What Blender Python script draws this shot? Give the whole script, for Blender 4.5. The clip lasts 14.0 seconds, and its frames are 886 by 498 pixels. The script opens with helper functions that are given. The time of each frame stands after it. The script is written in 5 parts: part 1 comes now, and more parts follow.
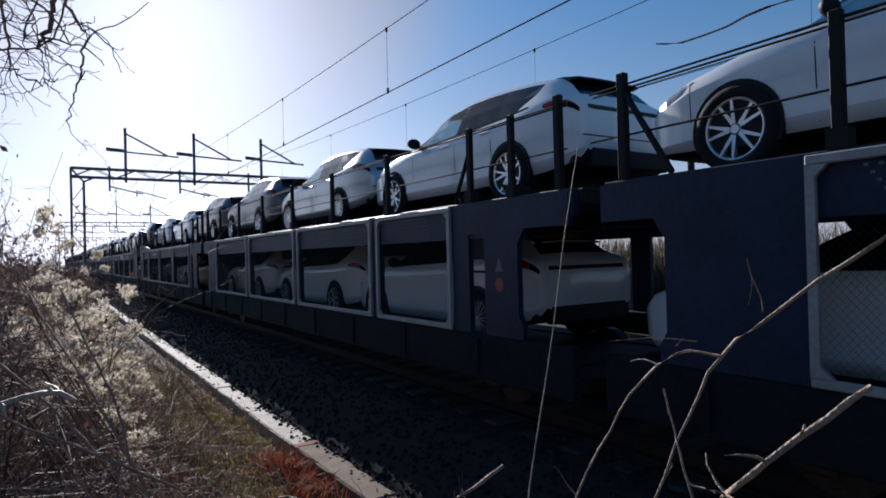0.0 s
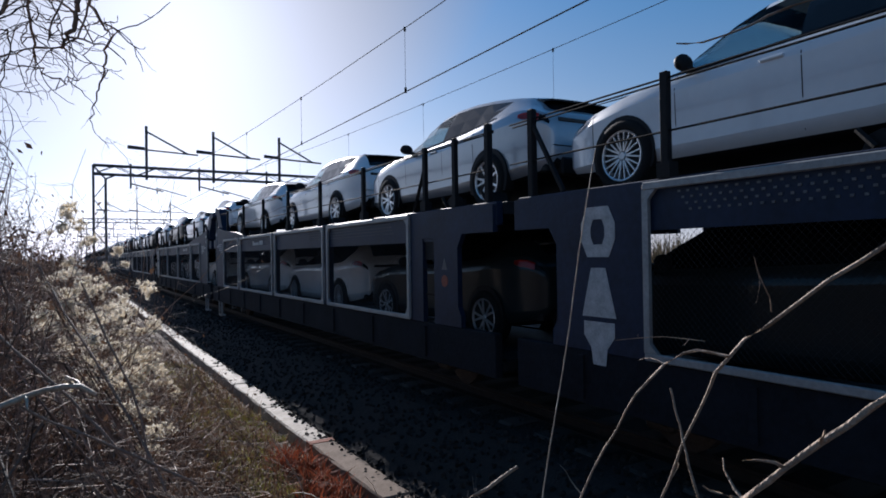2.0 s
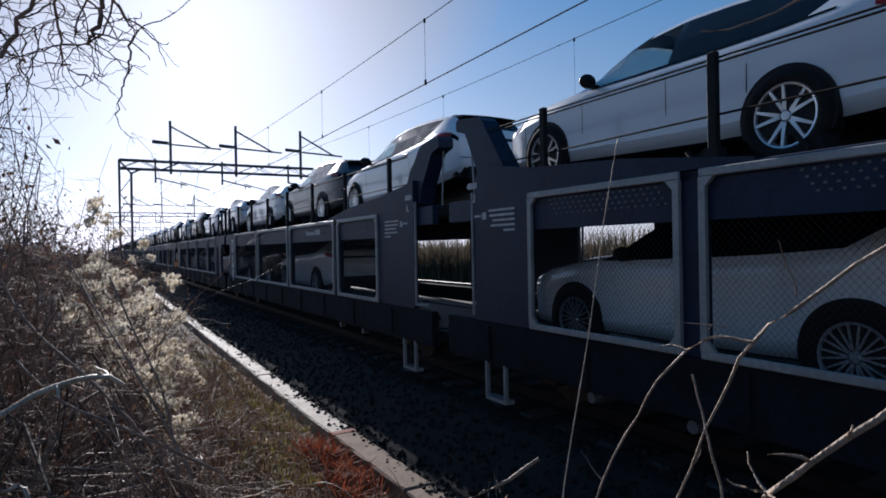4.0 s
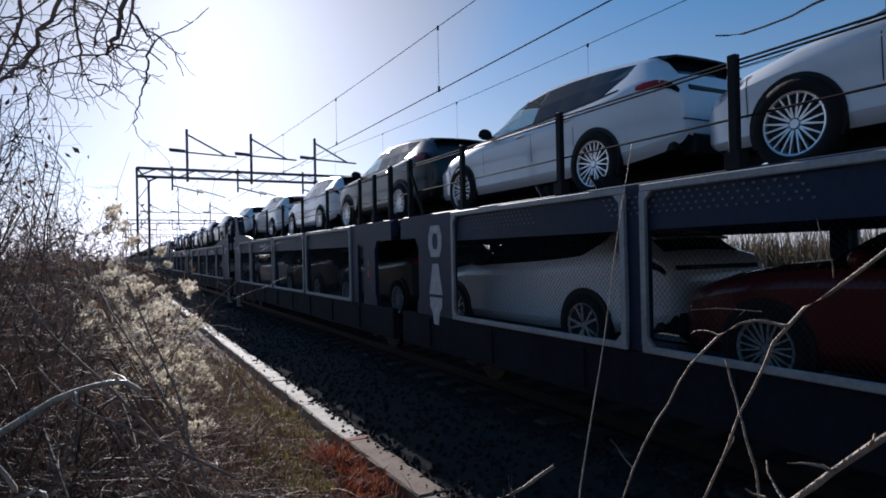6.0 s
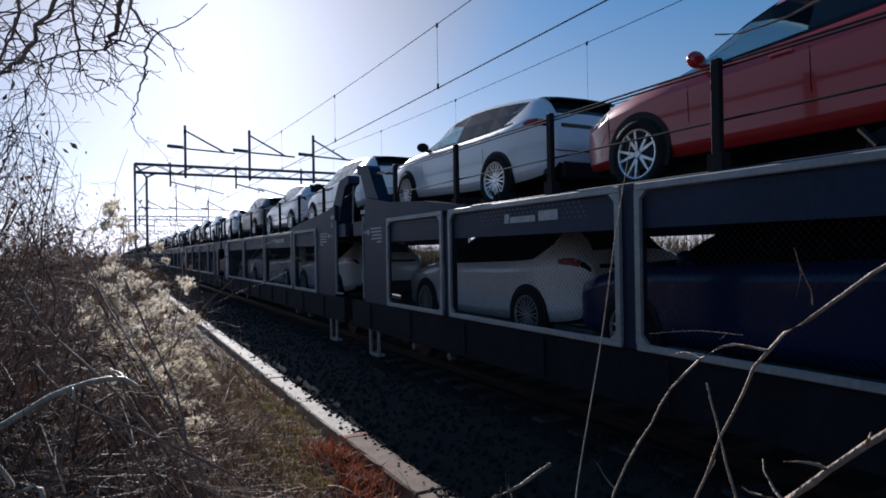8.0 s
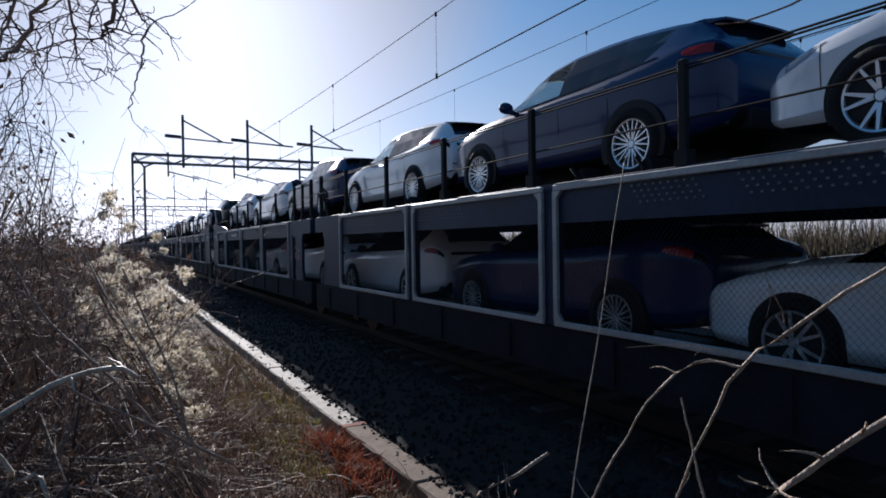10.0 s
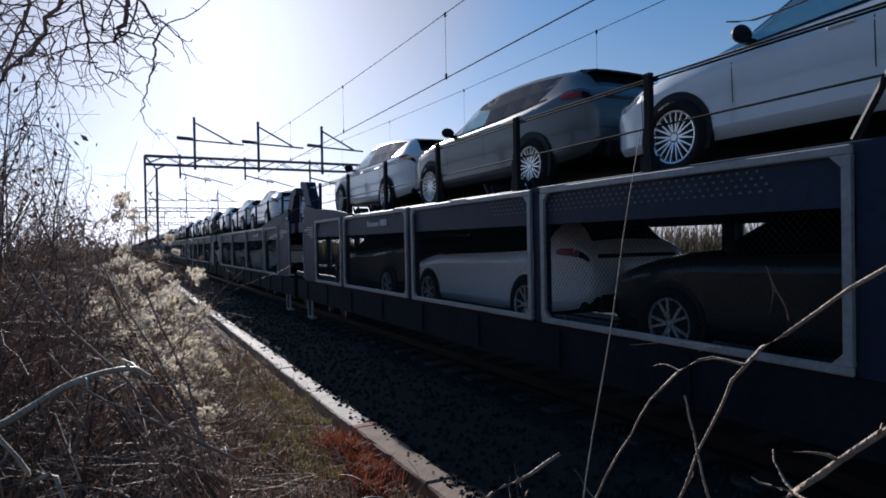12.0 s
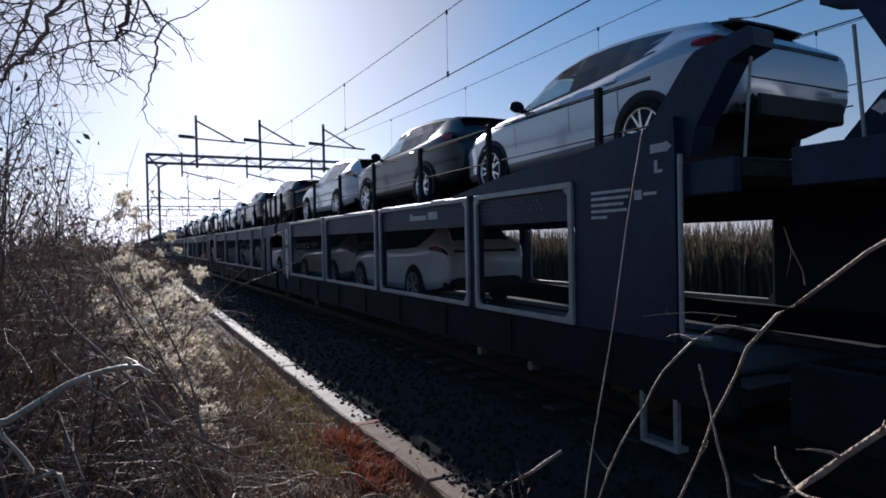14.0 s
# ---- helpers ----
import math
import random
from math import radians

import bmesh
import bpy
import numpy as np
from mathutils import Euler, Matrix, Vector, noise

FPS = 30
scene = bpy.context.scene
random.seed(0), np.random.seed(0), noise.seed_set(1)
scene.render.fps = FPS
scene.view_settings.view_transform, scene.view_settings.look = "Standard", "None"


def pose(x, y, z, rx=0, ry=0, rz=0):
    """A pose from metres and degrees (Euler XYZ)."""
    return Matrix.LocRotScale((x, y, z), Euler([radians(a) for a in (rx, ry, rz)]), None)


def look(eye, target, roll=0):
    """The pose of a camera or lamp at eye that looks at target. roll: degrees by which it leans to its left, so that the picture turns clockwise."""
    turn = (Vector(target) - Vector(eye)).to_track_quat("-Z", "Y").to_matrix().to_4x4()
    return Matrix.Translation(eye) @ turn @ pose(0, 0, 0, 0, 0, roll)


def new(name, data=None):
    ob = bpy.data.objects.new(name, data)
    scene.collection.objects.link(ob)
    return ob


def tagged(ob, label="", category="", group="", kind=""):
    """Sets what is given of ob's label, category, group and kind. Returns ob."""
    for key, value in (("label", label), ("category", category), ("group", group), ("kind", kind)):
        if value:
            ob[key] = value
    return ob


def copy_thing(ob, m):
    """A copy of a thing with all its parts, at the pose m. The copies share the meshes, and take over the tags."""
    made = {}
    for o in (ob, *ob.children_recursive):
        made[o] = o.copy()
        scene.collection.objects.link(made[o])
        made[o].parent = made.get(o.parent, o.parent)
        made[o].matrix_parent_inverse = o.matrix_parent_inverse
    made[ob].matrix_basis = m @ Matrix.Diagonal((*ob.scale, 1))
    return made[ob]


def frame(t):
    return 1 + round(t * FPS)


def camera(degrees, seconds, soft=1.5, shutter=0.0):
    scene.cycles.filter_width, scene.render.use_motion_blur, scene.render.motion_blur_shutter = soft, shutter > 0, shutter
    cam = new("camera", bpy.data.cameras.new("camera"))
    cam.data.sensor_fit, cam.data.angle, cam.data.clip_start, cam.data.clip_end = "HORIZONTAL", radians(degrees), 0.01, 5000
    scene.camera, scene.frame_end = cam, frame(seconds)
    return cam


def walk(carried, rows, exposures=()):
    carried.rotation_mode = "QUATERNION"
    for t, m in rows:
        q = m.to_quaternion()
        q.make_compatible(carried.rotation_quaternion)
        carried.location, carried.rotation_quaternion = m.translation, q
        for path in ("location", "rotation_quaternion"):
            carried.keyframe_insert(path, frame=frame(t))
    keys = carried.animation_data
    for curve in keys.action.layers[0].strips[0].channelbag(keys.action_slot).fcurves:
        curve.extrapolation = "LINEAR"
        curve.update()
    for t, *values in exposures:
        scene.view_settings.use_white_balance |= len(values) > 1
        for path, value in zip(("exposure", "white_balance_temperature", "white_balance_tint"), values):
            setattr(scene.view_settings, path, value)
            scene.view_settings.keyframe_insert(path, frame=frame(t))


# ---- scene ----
# ------------------------------------------------------------------ camera
cam = camera(72, 14.0, soft=1.75)
PATH = [
    (0.0, pose(0, 0, 1.7, 90.54, 1.46, -32.86)),
    (0.5, pose(0, 0, 1.7, 90.65, 1.23, -31.77)),
    (1.0, pose(0, 0, 1.7, 90.19, 1.33, -32.25)),
    (1.5, pose(0, 0, 1.7, 90.43, 1.15, -31.69)),
    (2.0, pose(0, 0, 1.7, 90.53, 0.88, -31.36)),
    (4.5, pose(0, 0, 1.7, 89.79, 1.00, -29.16)),
    (5.0, pose(0, 0, 1.7, 90.45, 1.00, -29.00)),
    (5.5, pose(0, 0, 1.7, 90.29, 1.08, -28.48)),
    (6.0, pose(0, 0, 1.7, 90.45, 1.17, -28.14)),
    (6.5, pose(0, 0, 1.7, 90.62, 1.09, -28.03)),
    (7.0, pose(0, 0, 1.7, 90.65, 0.93, -28.56)),
    (7.5, pose(0, 0, 1.7, 90.57, 0.93, -28.63)),
    (8.0, pose(0, 0, 1.7, 90.22, 0.91, -28.31)),
    (10.5, pose(0, 0, 1.7, 89.25, 0.88, -28.44)),
    (11.0, pose(0, 0, 1.7, 89.28, 0.90, -28.15)),
    (11.5, pose(0, 0, 1.7, 89.41, 0.90, -27.74)),
    (12.0, pose(0, 0, 1.7, 89.36, 1.06, -27.49)),
    (12.5, pose(0, 0, 1.7, 89.23, 1.01, -27.32)),
    (13.0, pose(0, 0, 1.7, 89.42, 1.14, -26.80)),
    (13.5, pose(0, 0, 1.7, 89.27, 1.17, -27.24)),
    (14.0, pose(0, 0, 1.7, 89.16, 1.15, -27.32)),
]
walk(cam, PATH, [(0.0, 0.47, 5120, 16), (14.0, 0.47, 5120, 16)])

# ------------------------------------------------------------------ light
SUN_AZ, SUN_EL = 8.0, 23.0     # degrees from the line of the track towards the train, and above the horizon
world = bpy.data.worlds.new("world")
scene.world = world
world.use_nodes = True
sky = world.node_tree.nodes.new("ShaderNodeTexSky")
sky.sky_type = "NISHITA"
sky.sun_disc = False
sky.sun_elevation = radians(SUN_EL)
sky.sun_rotation = radians(SUN_AZ)
sky.dust_density = 0.5
sky.air_density = 1.0
sky.ozone_density = 2.4
bg = world.node_tree.nodes["Background"]
bg.inputs["Strength"].default_value = 0.054
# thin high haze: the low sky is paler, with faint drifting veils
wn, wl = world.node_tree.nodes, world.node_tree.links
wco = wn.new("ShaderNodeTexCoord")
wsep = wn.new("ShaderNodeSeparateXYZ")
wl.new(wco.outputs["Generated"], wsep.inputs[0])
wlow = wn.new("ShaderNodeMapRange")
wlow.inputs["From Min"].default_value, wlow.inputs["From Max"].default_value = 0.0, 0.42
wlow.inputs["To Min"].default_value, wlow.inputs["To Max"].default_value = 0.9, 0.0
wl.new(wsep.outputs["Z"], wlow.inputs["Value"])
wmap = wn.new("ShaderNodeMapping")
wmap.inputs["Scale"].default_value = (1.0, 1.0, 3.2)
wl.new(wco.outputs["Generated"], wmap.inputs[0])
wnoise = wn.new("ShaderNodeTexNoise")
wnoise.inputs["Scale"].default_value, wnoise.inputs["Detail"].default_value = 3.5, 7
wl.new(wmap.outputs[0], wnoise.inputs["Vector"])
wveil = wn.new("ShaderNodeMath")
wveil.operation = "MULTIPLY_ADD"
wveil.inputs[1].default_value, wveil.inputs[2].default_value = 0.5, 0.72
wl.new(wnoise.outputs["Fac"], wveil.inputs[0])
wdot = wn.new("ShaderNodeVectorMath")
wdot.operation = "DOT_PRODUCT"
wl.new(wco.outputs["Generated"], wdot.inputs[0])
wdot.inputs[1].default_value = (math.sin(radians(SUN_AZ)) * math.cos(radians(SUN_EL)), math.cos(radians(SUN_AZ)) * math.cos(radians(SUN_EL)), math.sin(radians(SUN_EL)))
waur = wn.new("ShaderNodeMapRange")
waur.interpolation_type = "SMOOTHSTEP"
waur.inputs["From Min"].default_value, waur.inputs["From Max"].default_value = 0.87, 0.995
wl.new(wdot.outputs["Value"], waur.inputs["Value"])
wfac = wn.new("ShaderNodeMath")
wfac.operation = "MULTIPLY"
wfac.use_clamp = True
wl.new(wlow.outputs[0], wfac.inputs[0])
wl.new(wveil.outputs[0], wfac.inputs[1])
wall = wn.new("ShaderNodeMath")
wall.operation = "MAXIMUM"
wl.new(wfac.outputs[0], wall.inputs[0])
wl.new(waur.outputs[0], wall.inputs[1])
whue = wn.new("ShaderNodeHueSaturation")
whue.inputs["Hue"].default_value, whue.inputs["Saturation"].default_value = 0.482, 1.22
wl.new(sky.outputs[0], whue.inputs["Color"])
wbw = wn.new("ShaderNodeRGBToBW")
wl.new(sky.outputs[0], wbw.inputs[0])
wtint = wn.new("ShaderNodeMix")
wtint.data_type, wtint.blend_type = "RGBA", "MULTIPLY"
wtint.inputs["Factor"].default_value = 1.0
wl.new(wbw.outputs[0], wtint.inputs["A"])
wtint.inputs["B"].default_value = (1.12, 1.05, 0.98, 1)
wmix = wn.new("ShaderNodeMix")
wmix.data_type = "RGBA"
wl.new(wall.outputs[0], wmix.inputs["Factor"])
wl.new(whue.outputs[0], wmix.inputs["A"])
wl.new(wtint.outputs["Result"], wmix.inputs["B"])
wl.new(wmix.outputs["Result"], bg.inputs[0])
lamp = bpy.data.lights.new("sun", "SUN")
lamp.energy, lamp.angle, lamp.color = 5.0, radians(0.5), (1.0, 0.84, 0.63)
sun = new("sun", lamp)
_d = Vector((math.sin(radians(SUN_AZ)) * math.cos(radians(SUN_EL)), math.cos(radians(SUN_AZ)) * math.cos(radians(SUN_EL)), math.sin(radians(SUN_EL))))
sun.matrix_basis = look(_d * 50, (0, 0, 0))


# ------------------------------------------------------------------ materials
def mat(name, col, rough=0.6, metal=0.0, var=0.25, scale=6.0, bump=0.0, bscale=40.0, col2=None, coat=0.0, trans=0.0, island=False, obrand=False, spec=0.5):
    m = bpy.data.materials.new(name)
    m.use_nodes = True
    n, l = m.node_tree.nodes, m.node_tree.links
    b = n["Principled BSDF"]
    b.inputs["Roughness"].default_value = rough
    b.inputs["Metallic"].default_value = metal
    b.inputs["Specular IOR Level"].default_value = spec
    b.inputs["Coat Weight"].default_value = coat
    b.inputs["Coat Roughness"].default_value = 0.06
    co = n.new("ShaderNodeTexCoord")
    t1 = n.new("ShaderNodeTexNoise")
    t1.inputs["Scale"].default_value = scale
    t1.inputs["Detail"].default_value = 6
    t2 = n.new("ShaderNodeTexNoise")
    t2.inputs["Scale"].default_value = scale * 7
    t2.inputs["Detail"].default_value = 4
    for t in (t1, t2):
        l.new(co.outputs["Object"], t.inputs["Vector"])
    mx = n.new("ShaderNodeMath")
    mx.operation = "MULTIPLY_ADD"
    mx.inputs[1].default_value = 0.45
    l.new(t2.outputs["Fac"], mx.inputs[0])
    hv = n.new("ShaderNodeMath")
    hv.operation = "MULTIPLY"
    hv.inputs[1].default_value = 0.55
    l.new(t1.outputs["Fac"], hv.inputs[0])
    l.new(hv.outputs[0], mx.inputs[2])
    fac = mx.outputs[0]
    if island or obrand:
        g = n.new("ShaderNodeNewGeometry") if island else n.new("ShaderNodeObjectInfo")
        ad = n.new("ShaderNodeMath")
        ad.operation = "MULTIPLY_ADD"
        ad.inputs[1].default_value = 0.5
        l.new(g.outputs["Random Per Island" if island else "Random"], ad.inputs[0])
        s2 = n.new("ShaderNodeMath")
        s2.operation = "MULTIPLY"
        s2.inputs[1].default_value = 0.55
        l.new(fac, s2.inputs[0])
        l.new(s2.outputs[0], ad.inputs[2])
        fac = ad.outputs[0]
    ramp = n.new("ShaderNodeValToRGB")
    ramp.color_ramp.elements[0].position = 0.3
    ramp.color_ramp.elements[1].position = 0.7
    c2 = col2 or tuple(min(1, c * (1 + var)) for c in col)
    c1 = col if col2 else tuple(c * (1 - var) for c in col)
    ramp.color_ramp.elements[0].color = (*c1, 1)
    ramp.color_ramp.elements[1].color = (*c2, 1)
    l.new(fac, ramp.inputs["Fac"])
    l.new(ramp.outputs["Color"], b.inputs["Base Color"])
    if bump:
        t3 = n.new("ShaderNodeTexNoise")
        t3.inputs["Scale"].default_value = bscale
        t3.inputs["Detail"].default_value = 5
        l.new(co.outputs["Object"], t3.inputs["Vector"])
        bp = n.new("ShaderNodeBump")
        bp.inputs["Strength"].default_value = bump
        bp.inputs["Distance"].default_value = 0.02
        l.new(t3.outputs["Fac"], bp.inputs["Height"])
        l.new(bp.outputs["Normal"], b.inputs["Normal"])
    if trans:
        tr = n.new("ShaderNodeBsdfTranslucent")
        l.new(ramp.outputs["Color"], tr.inputs["Color"])
        ms = n.new("ShaderNodeMixShader")
        ms.inputs[0].default_value = trans
        l.new(b.outputs[0], ms.inputs[1])
        l.new(tr.outputs[0], ms.inputs[2])
        l.new(ms.outputs[0], n["Material Output"].inputs["Surface"])
    return m


def paint(name, col, metal=0.0):
    dark = max(col) < 0.15
    return mat(name, col, rough=0.3, metal=metal, var=0.05, scale=1.5, coat=0.3 if dark else 0.8, spec=0.3 if dark else 0.5)


CAR_PAINT = {
    "w": paint("white_car_paint", (0.74, 0.75, 0.76)),
    "s": paint("silver_car_paint", (0.42, 0.44, 0.47), 0.5),
    "d": paint("black_green_car_paint", (0.018, 0.024, 0.026)),
    "n": paint("navy_car_paint", (0.008, 0.018, 0.075)),
    "g": paint("grey_car_paint", (0.11, 0.115, 0.12), 0.35),
    "R": paint("red_car_paint", (0.42, 0.02, 0.018)),
    # red darkened in the colour for the dimness behind the lower-deck mesh
    "m": paint("dimmed_red_car_paint", (0.09, 0.012, 0.012)),
    "b": paint("blue_car_paint", (0.05, 0.09, 0.2), 0.3),
}
CAR_WORD = {"w": "white", "s": "silver", "d": "black", "n": "dark navy", "g": "dark grey", "R": "bright red", "m": "shade-darkened red", "b": "blue"}
GLASS = mat("tinted_car_glass", (0.008, 0.010, 0.013), rough=0.05, var=0.1, spec=0.3)
def clear_glass():
    m = mat("clear_car_glass", (0.5, 0.58, 0.6), rough=0.02, var=0.03)
    b = m.node_tree.nodes["Principled BSDF"]
    b.inputs["Transmission Weight"].default_value = 1.0
    b.inputs["IOR"].default_value = 1.12
    return m


CLEAR = clear_glass()
PLASTIC = mat("black_plastic", (0.009, 0.009, 0.01), spec=0.3, rough=0.6, var=0.3, bump=0.1)
TYRE = mat("tyre_rubber", (0.012, 0.012, 0.012), spec=0.3, rough=0.85, var=0.3, bump=0.2, bscale=60)
ALLOY = mat("alloy_rim", (0.72, 0.73, 0.75), rough=0.28, metal=0.75, var=0.08)
RED_LENS = mat("red_tail_lens", (0.45, 0.02, 0.015), rough=0.15, var=0.15, coat=1.0)
CLEAR_LENS = mat("clear_head_lens", (0.5, 0.52, 0.55), rough=0.1, metal=0.4, var=0.1, coat=1.0)
NAVY = mat("navy_wagon_paint", (0.009, 0.0185, 0.046), spec=0.3, rough=0.55, var=0.45, scale=2.2, bump=0.12, bscale=25)
NAVY_DIRTY = mat("dusty_underframe_paint", (0.009, 0.011, 0.016), spec=0.2, rough=0.85, var=0.5, scale=3, bump=0.3, bscale=30)
GALV = mat("galvanised_frame", (0.3, 0.31, 0.31), rough=0.55, metal=0.3, var=0.3, scale=4, bump=0.1)
DECKM = mat("deck_plate", (0.025, 0.026, 0.03), spec=0.3, rough=0.7, metal=0.2, var=0.5, scale=4, bump=0.3)
BLACK = mat("black_post_paint", (0.011, 0.011, 0.012), spec=0.25, rough=0.7, var=0.4, bump=0.15)
CABLE = mat("steel_cable", (0.014, 0.014, 0.014), spec=0.15, rough=0.85, metal=0.0, var=0.3)
LETTER = mat("faded_white_lettering", (0.42, 0.43, 0.43), rough=0.6, var=0.35, scale=12)
DOTS = mat("punched_hole_rims", (0.12, 0.125, 0.13), rough=0.5, metal=0.3, var=0.4, scale=8)
WIRE = mat("dusty_wire_mesh", (0.05, 0.05, 0.052), rough=0.6, metal=0.4, var=0.3)
WHEELM = mat("rusty_wheel_steel", (0.06, 0.045, 0.036), rough=0.65, metal=0.5, var=0.5, scale=9, bump=0.2)
ORANGE = mat("faded_orange_sticker", (0.24, 0.06, 0.03), rough=0.6, var=0.3, scale=20)
CONCRETE = mat("weathered_concrete", (0.19, 0.165, 0.13), rough=0.78, col2=(0.42, 0.38, 0.32), scale=3.5, bump=0.4, bscale=60)
CONCRETE_OLD = mat("mud_filmed_concrete", (0.13, 0.1, 0.074), rough=0.92, spec=0.25, col2=(0.26, 0.205, 0.16), scale=4, bump=0.4, bscale=60)
RUSTST = mat("rust_stain", (0.2, 0.06, 0.03), rough=0.9, var=0.4, scale=14, bump=0.4)
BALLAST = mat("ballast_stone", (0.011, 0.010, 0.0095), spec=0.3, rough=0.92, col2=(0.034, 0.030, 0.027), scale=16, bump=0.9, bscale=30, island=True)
SOIL = mat("leaf_littered_soil", (0.035, 0.022, 0.015), rough=0.95, col2=(0.14, 0.09, 0.055), scale=5, bump=0.8, bscale=22)
RAILM = mat("rail_steel", (0.04, 0.031, 0.027), rough=0.6, metal=0.7, var=0.4, scale=10)
SLEEPER = mat("concrete_sleeper_dirty", (0.06, 0.052, 0.047), rough=0.9, var=0.35, scale=6, bump=0.3, obrand=True)
GANTRY = mat("weathered_gantry_steel", (0.1, 0.1, 0.1), rough=0.65, metal=0.4, var=0.3)
BARK = mat("grey_brown_bark", (0.04, 0.026, 0.018), rough=0.7, col2=(0.36, 0.25, 0.18), scale=14, bump=0.5, bscale=50, island=True)
PALE_BARK = mat("pale_dry_cane", (0.2, 0.14, 0.09), rough=0.5, col2=(0.66, 0.54, 0.4), scale=20, bump=0.4, bscale=60)
CANE = mat("weathered_cane", (0.13, 0.085, 0.055), rough=0.65, col2=(0.46, 0.35, 0.25), scale=45, bump=0.6, bscale=120)
FLUFF = mat("seed_fluff", (0.72, 0.64, 0.48), rough=0.95, col2=(0.92, 0.88, 0.78), scale=30, trans=0.65, island=True)
DRYGRASS = mat("dry_grass", (0.035, 0.02, 0.012), rough=0.9, col2=(0.34, 0.22, 0.12), scale=8, trans=0.15, island=True)
GREENGRASS = mat("yellow_green_grass", (0.1, 0.1, 0.02), rough=0.9, col2=(0.3, 0.27, 0.05), scale=8, trans=0.4, island=True)
REDPLANT = mat("red_brown_seed_heads", (0.08, 0.022, 0.012), rough=0.9, col2=(0.32, 0.085, 0.035), scale=12, trans=0.3, island=True)
DARKLEAF = mat("withered_leaf", (0.06, 0.032, 0.02), rough=0.9, col2=(0.3, 0.18, 0.105), scale=12, trans=0.12, island=True)
LITTER = mat("fallen_leaf", (0.05, 0.024, 0.014), rough=0.65, col2=(0.34, 0.2, 0.11), scale=10, trans=0.2, island=True)
REED = mat("dry_reed", (0.055, 0.047, 0.03), rough=0.9, col2=(0.16, 0.13, 0.085), scale=6, trans=0.3, island=True)


# ------------------------------------------------------------------ mesh helpers
def part(name, bm, material, parent=None, label="", smooth=False, kind=""):
    me = bpy.data.meshes.new(name)
    bm.normal_update()
    bm.to_mesh(me)
    bm.free()
    for m in (material if isinstance(material, (list, tuple)) else [material]):
        me.materials.append(m)
    if smooth:
        for p in me.polygons:
            p.use_smooth = True
    ob = new(name, me)
    ob.parent = parent
    tagged(ob, label=label, kind=kind)
    return ob


def share(name, ob, m, parent):
    c = new(name, ob.data)
    c.parent = parent
    c.matrix_basis = m
    return c


def raw(name, verts, faces, material, parent=None, label="", kind="", smooth=False):
    me = bpy.data.meshes.new(name)
    me.from_pydata(verts, [], faces)
    me.materials.append(material)
    if smooth:
        me.polygons.foreach_set("use_smooth", [True] * len(me.polygons))
    me.update()
    ob = new(name, me)
    ob.parent = parent
    tagged(ob, label=label, kind=kind)
    return ob


def box(bm, x0, x1, y0, y1, z0, z1, bev=0.0, mi=0):
    vs = [bm.verts.new((x, y, z)) for x in (x0, x1) for y in (y0, y1) for z in (z0, z1)]
    fs = [bm.faces.new([vs[i] for i in q]) for q in ((0, 1, 3, 2), (4, 6, 7, 5), (0, 4, 5, 1), (2, 3, 7, 6), (0, 2, 6, 4), (1, 5, 7, 3))]
    for f in fs:
        f.material_index = mi
    if bev:
        bmesh.ops.bevel(bm, geom=list({e for f in fs for e in f.edges}), offset=bev, segments=1, affect="EDGES")
    return bm


def tube(bm, a, b, r, n=6, r2=None):
    a, b = Vector(a), Vector(b)
    q = (b - a).to_track_quat("Z", "Y")
    r2 = r if r2 is None else r2
    A = [bm.verts.new(a + q @ Vector((r * math.cos(i * math.tau / n), r * math.sin(i * math.tau / n), 0))) for i in range(n)]
    B = [bm.verts.new(b + q @ Vector((r2 * math.cos(i * math.tau / n), r2 * math.sin(i * math.tau / n), 0))) for i in range(n)]
    for i in range(n):
        bm.faces.new((A[i], A[(i + 1) % n], B[(i + 1) % n], B[i]))
    bm.faces.new(A[::-1])
    bm.faces.new(B)
    return bm


def prism_x(bm, pts, x0, x1):
    """A plate: an outline in y and z, from x0 to x1."""
    A = [bm.verts.new((x0, y, z)) for y, z in pts]
    B = [bm.verts.new((x1, y, z)) for y, z in pts]
    n = len(pts)
    bm.faces.new(A)
    bm.faces.new(B[::-1])
    for i in range(n):
        bm.faces.new((A[i], B[i], B[(i + 1) % n], A[(i + 1) % n]))
    bmesh.ops.recalc_face_normals(bm, faces=bm.faces)
    return bm


def twigs(paths, n=4):
    """Tapered, crooked round twigs as vertex and face lists. A path: list of (point, radius)."""
    V, Fc = [], []
    for path in paths:
        base = len(V)
        for i, (p, r) in enumerate(path):
            d = (path[min(i + 1, len(path) - 1)][0] - path[max(i - 1, 0)][0])
            d = d.normalized() if d.length > 1e-6 else Vector((0, 0, 1))
            u = d.orthogonal().normalized()
            w = d.cross(u)
            for k in range(n):
                a = k * math.tau / n
                V.append(p + (u * math.cos(a) + w * math.sin(a)) * r)
        for i in range(len(path) - 1):
            for k in range(n):
                a, b = base + i * n + k, base + i * n + (k + 1) % n
                Fc.append((a, b, b + n, a + n))
    return V, Fc


def wander(rng, p, d, length, r0, seg=7, curl=0.25, droop=0.0, r1=0.2):
    out, d, p = [], Vector(d).normalized(), Vector(p)
    for i in range(seg + 1):
        out.append((p.copy(), r0 * (1 - (1 - r1) * i / seg)))
        d = (d + Vector((rng.uniform(-1, 1), rng.uniform(-1, 1), rng.uniform(-1, 1))) * curl + Vector((0, 0, -droop))).normalized()
        p = p + d * (length / seg)
    return out


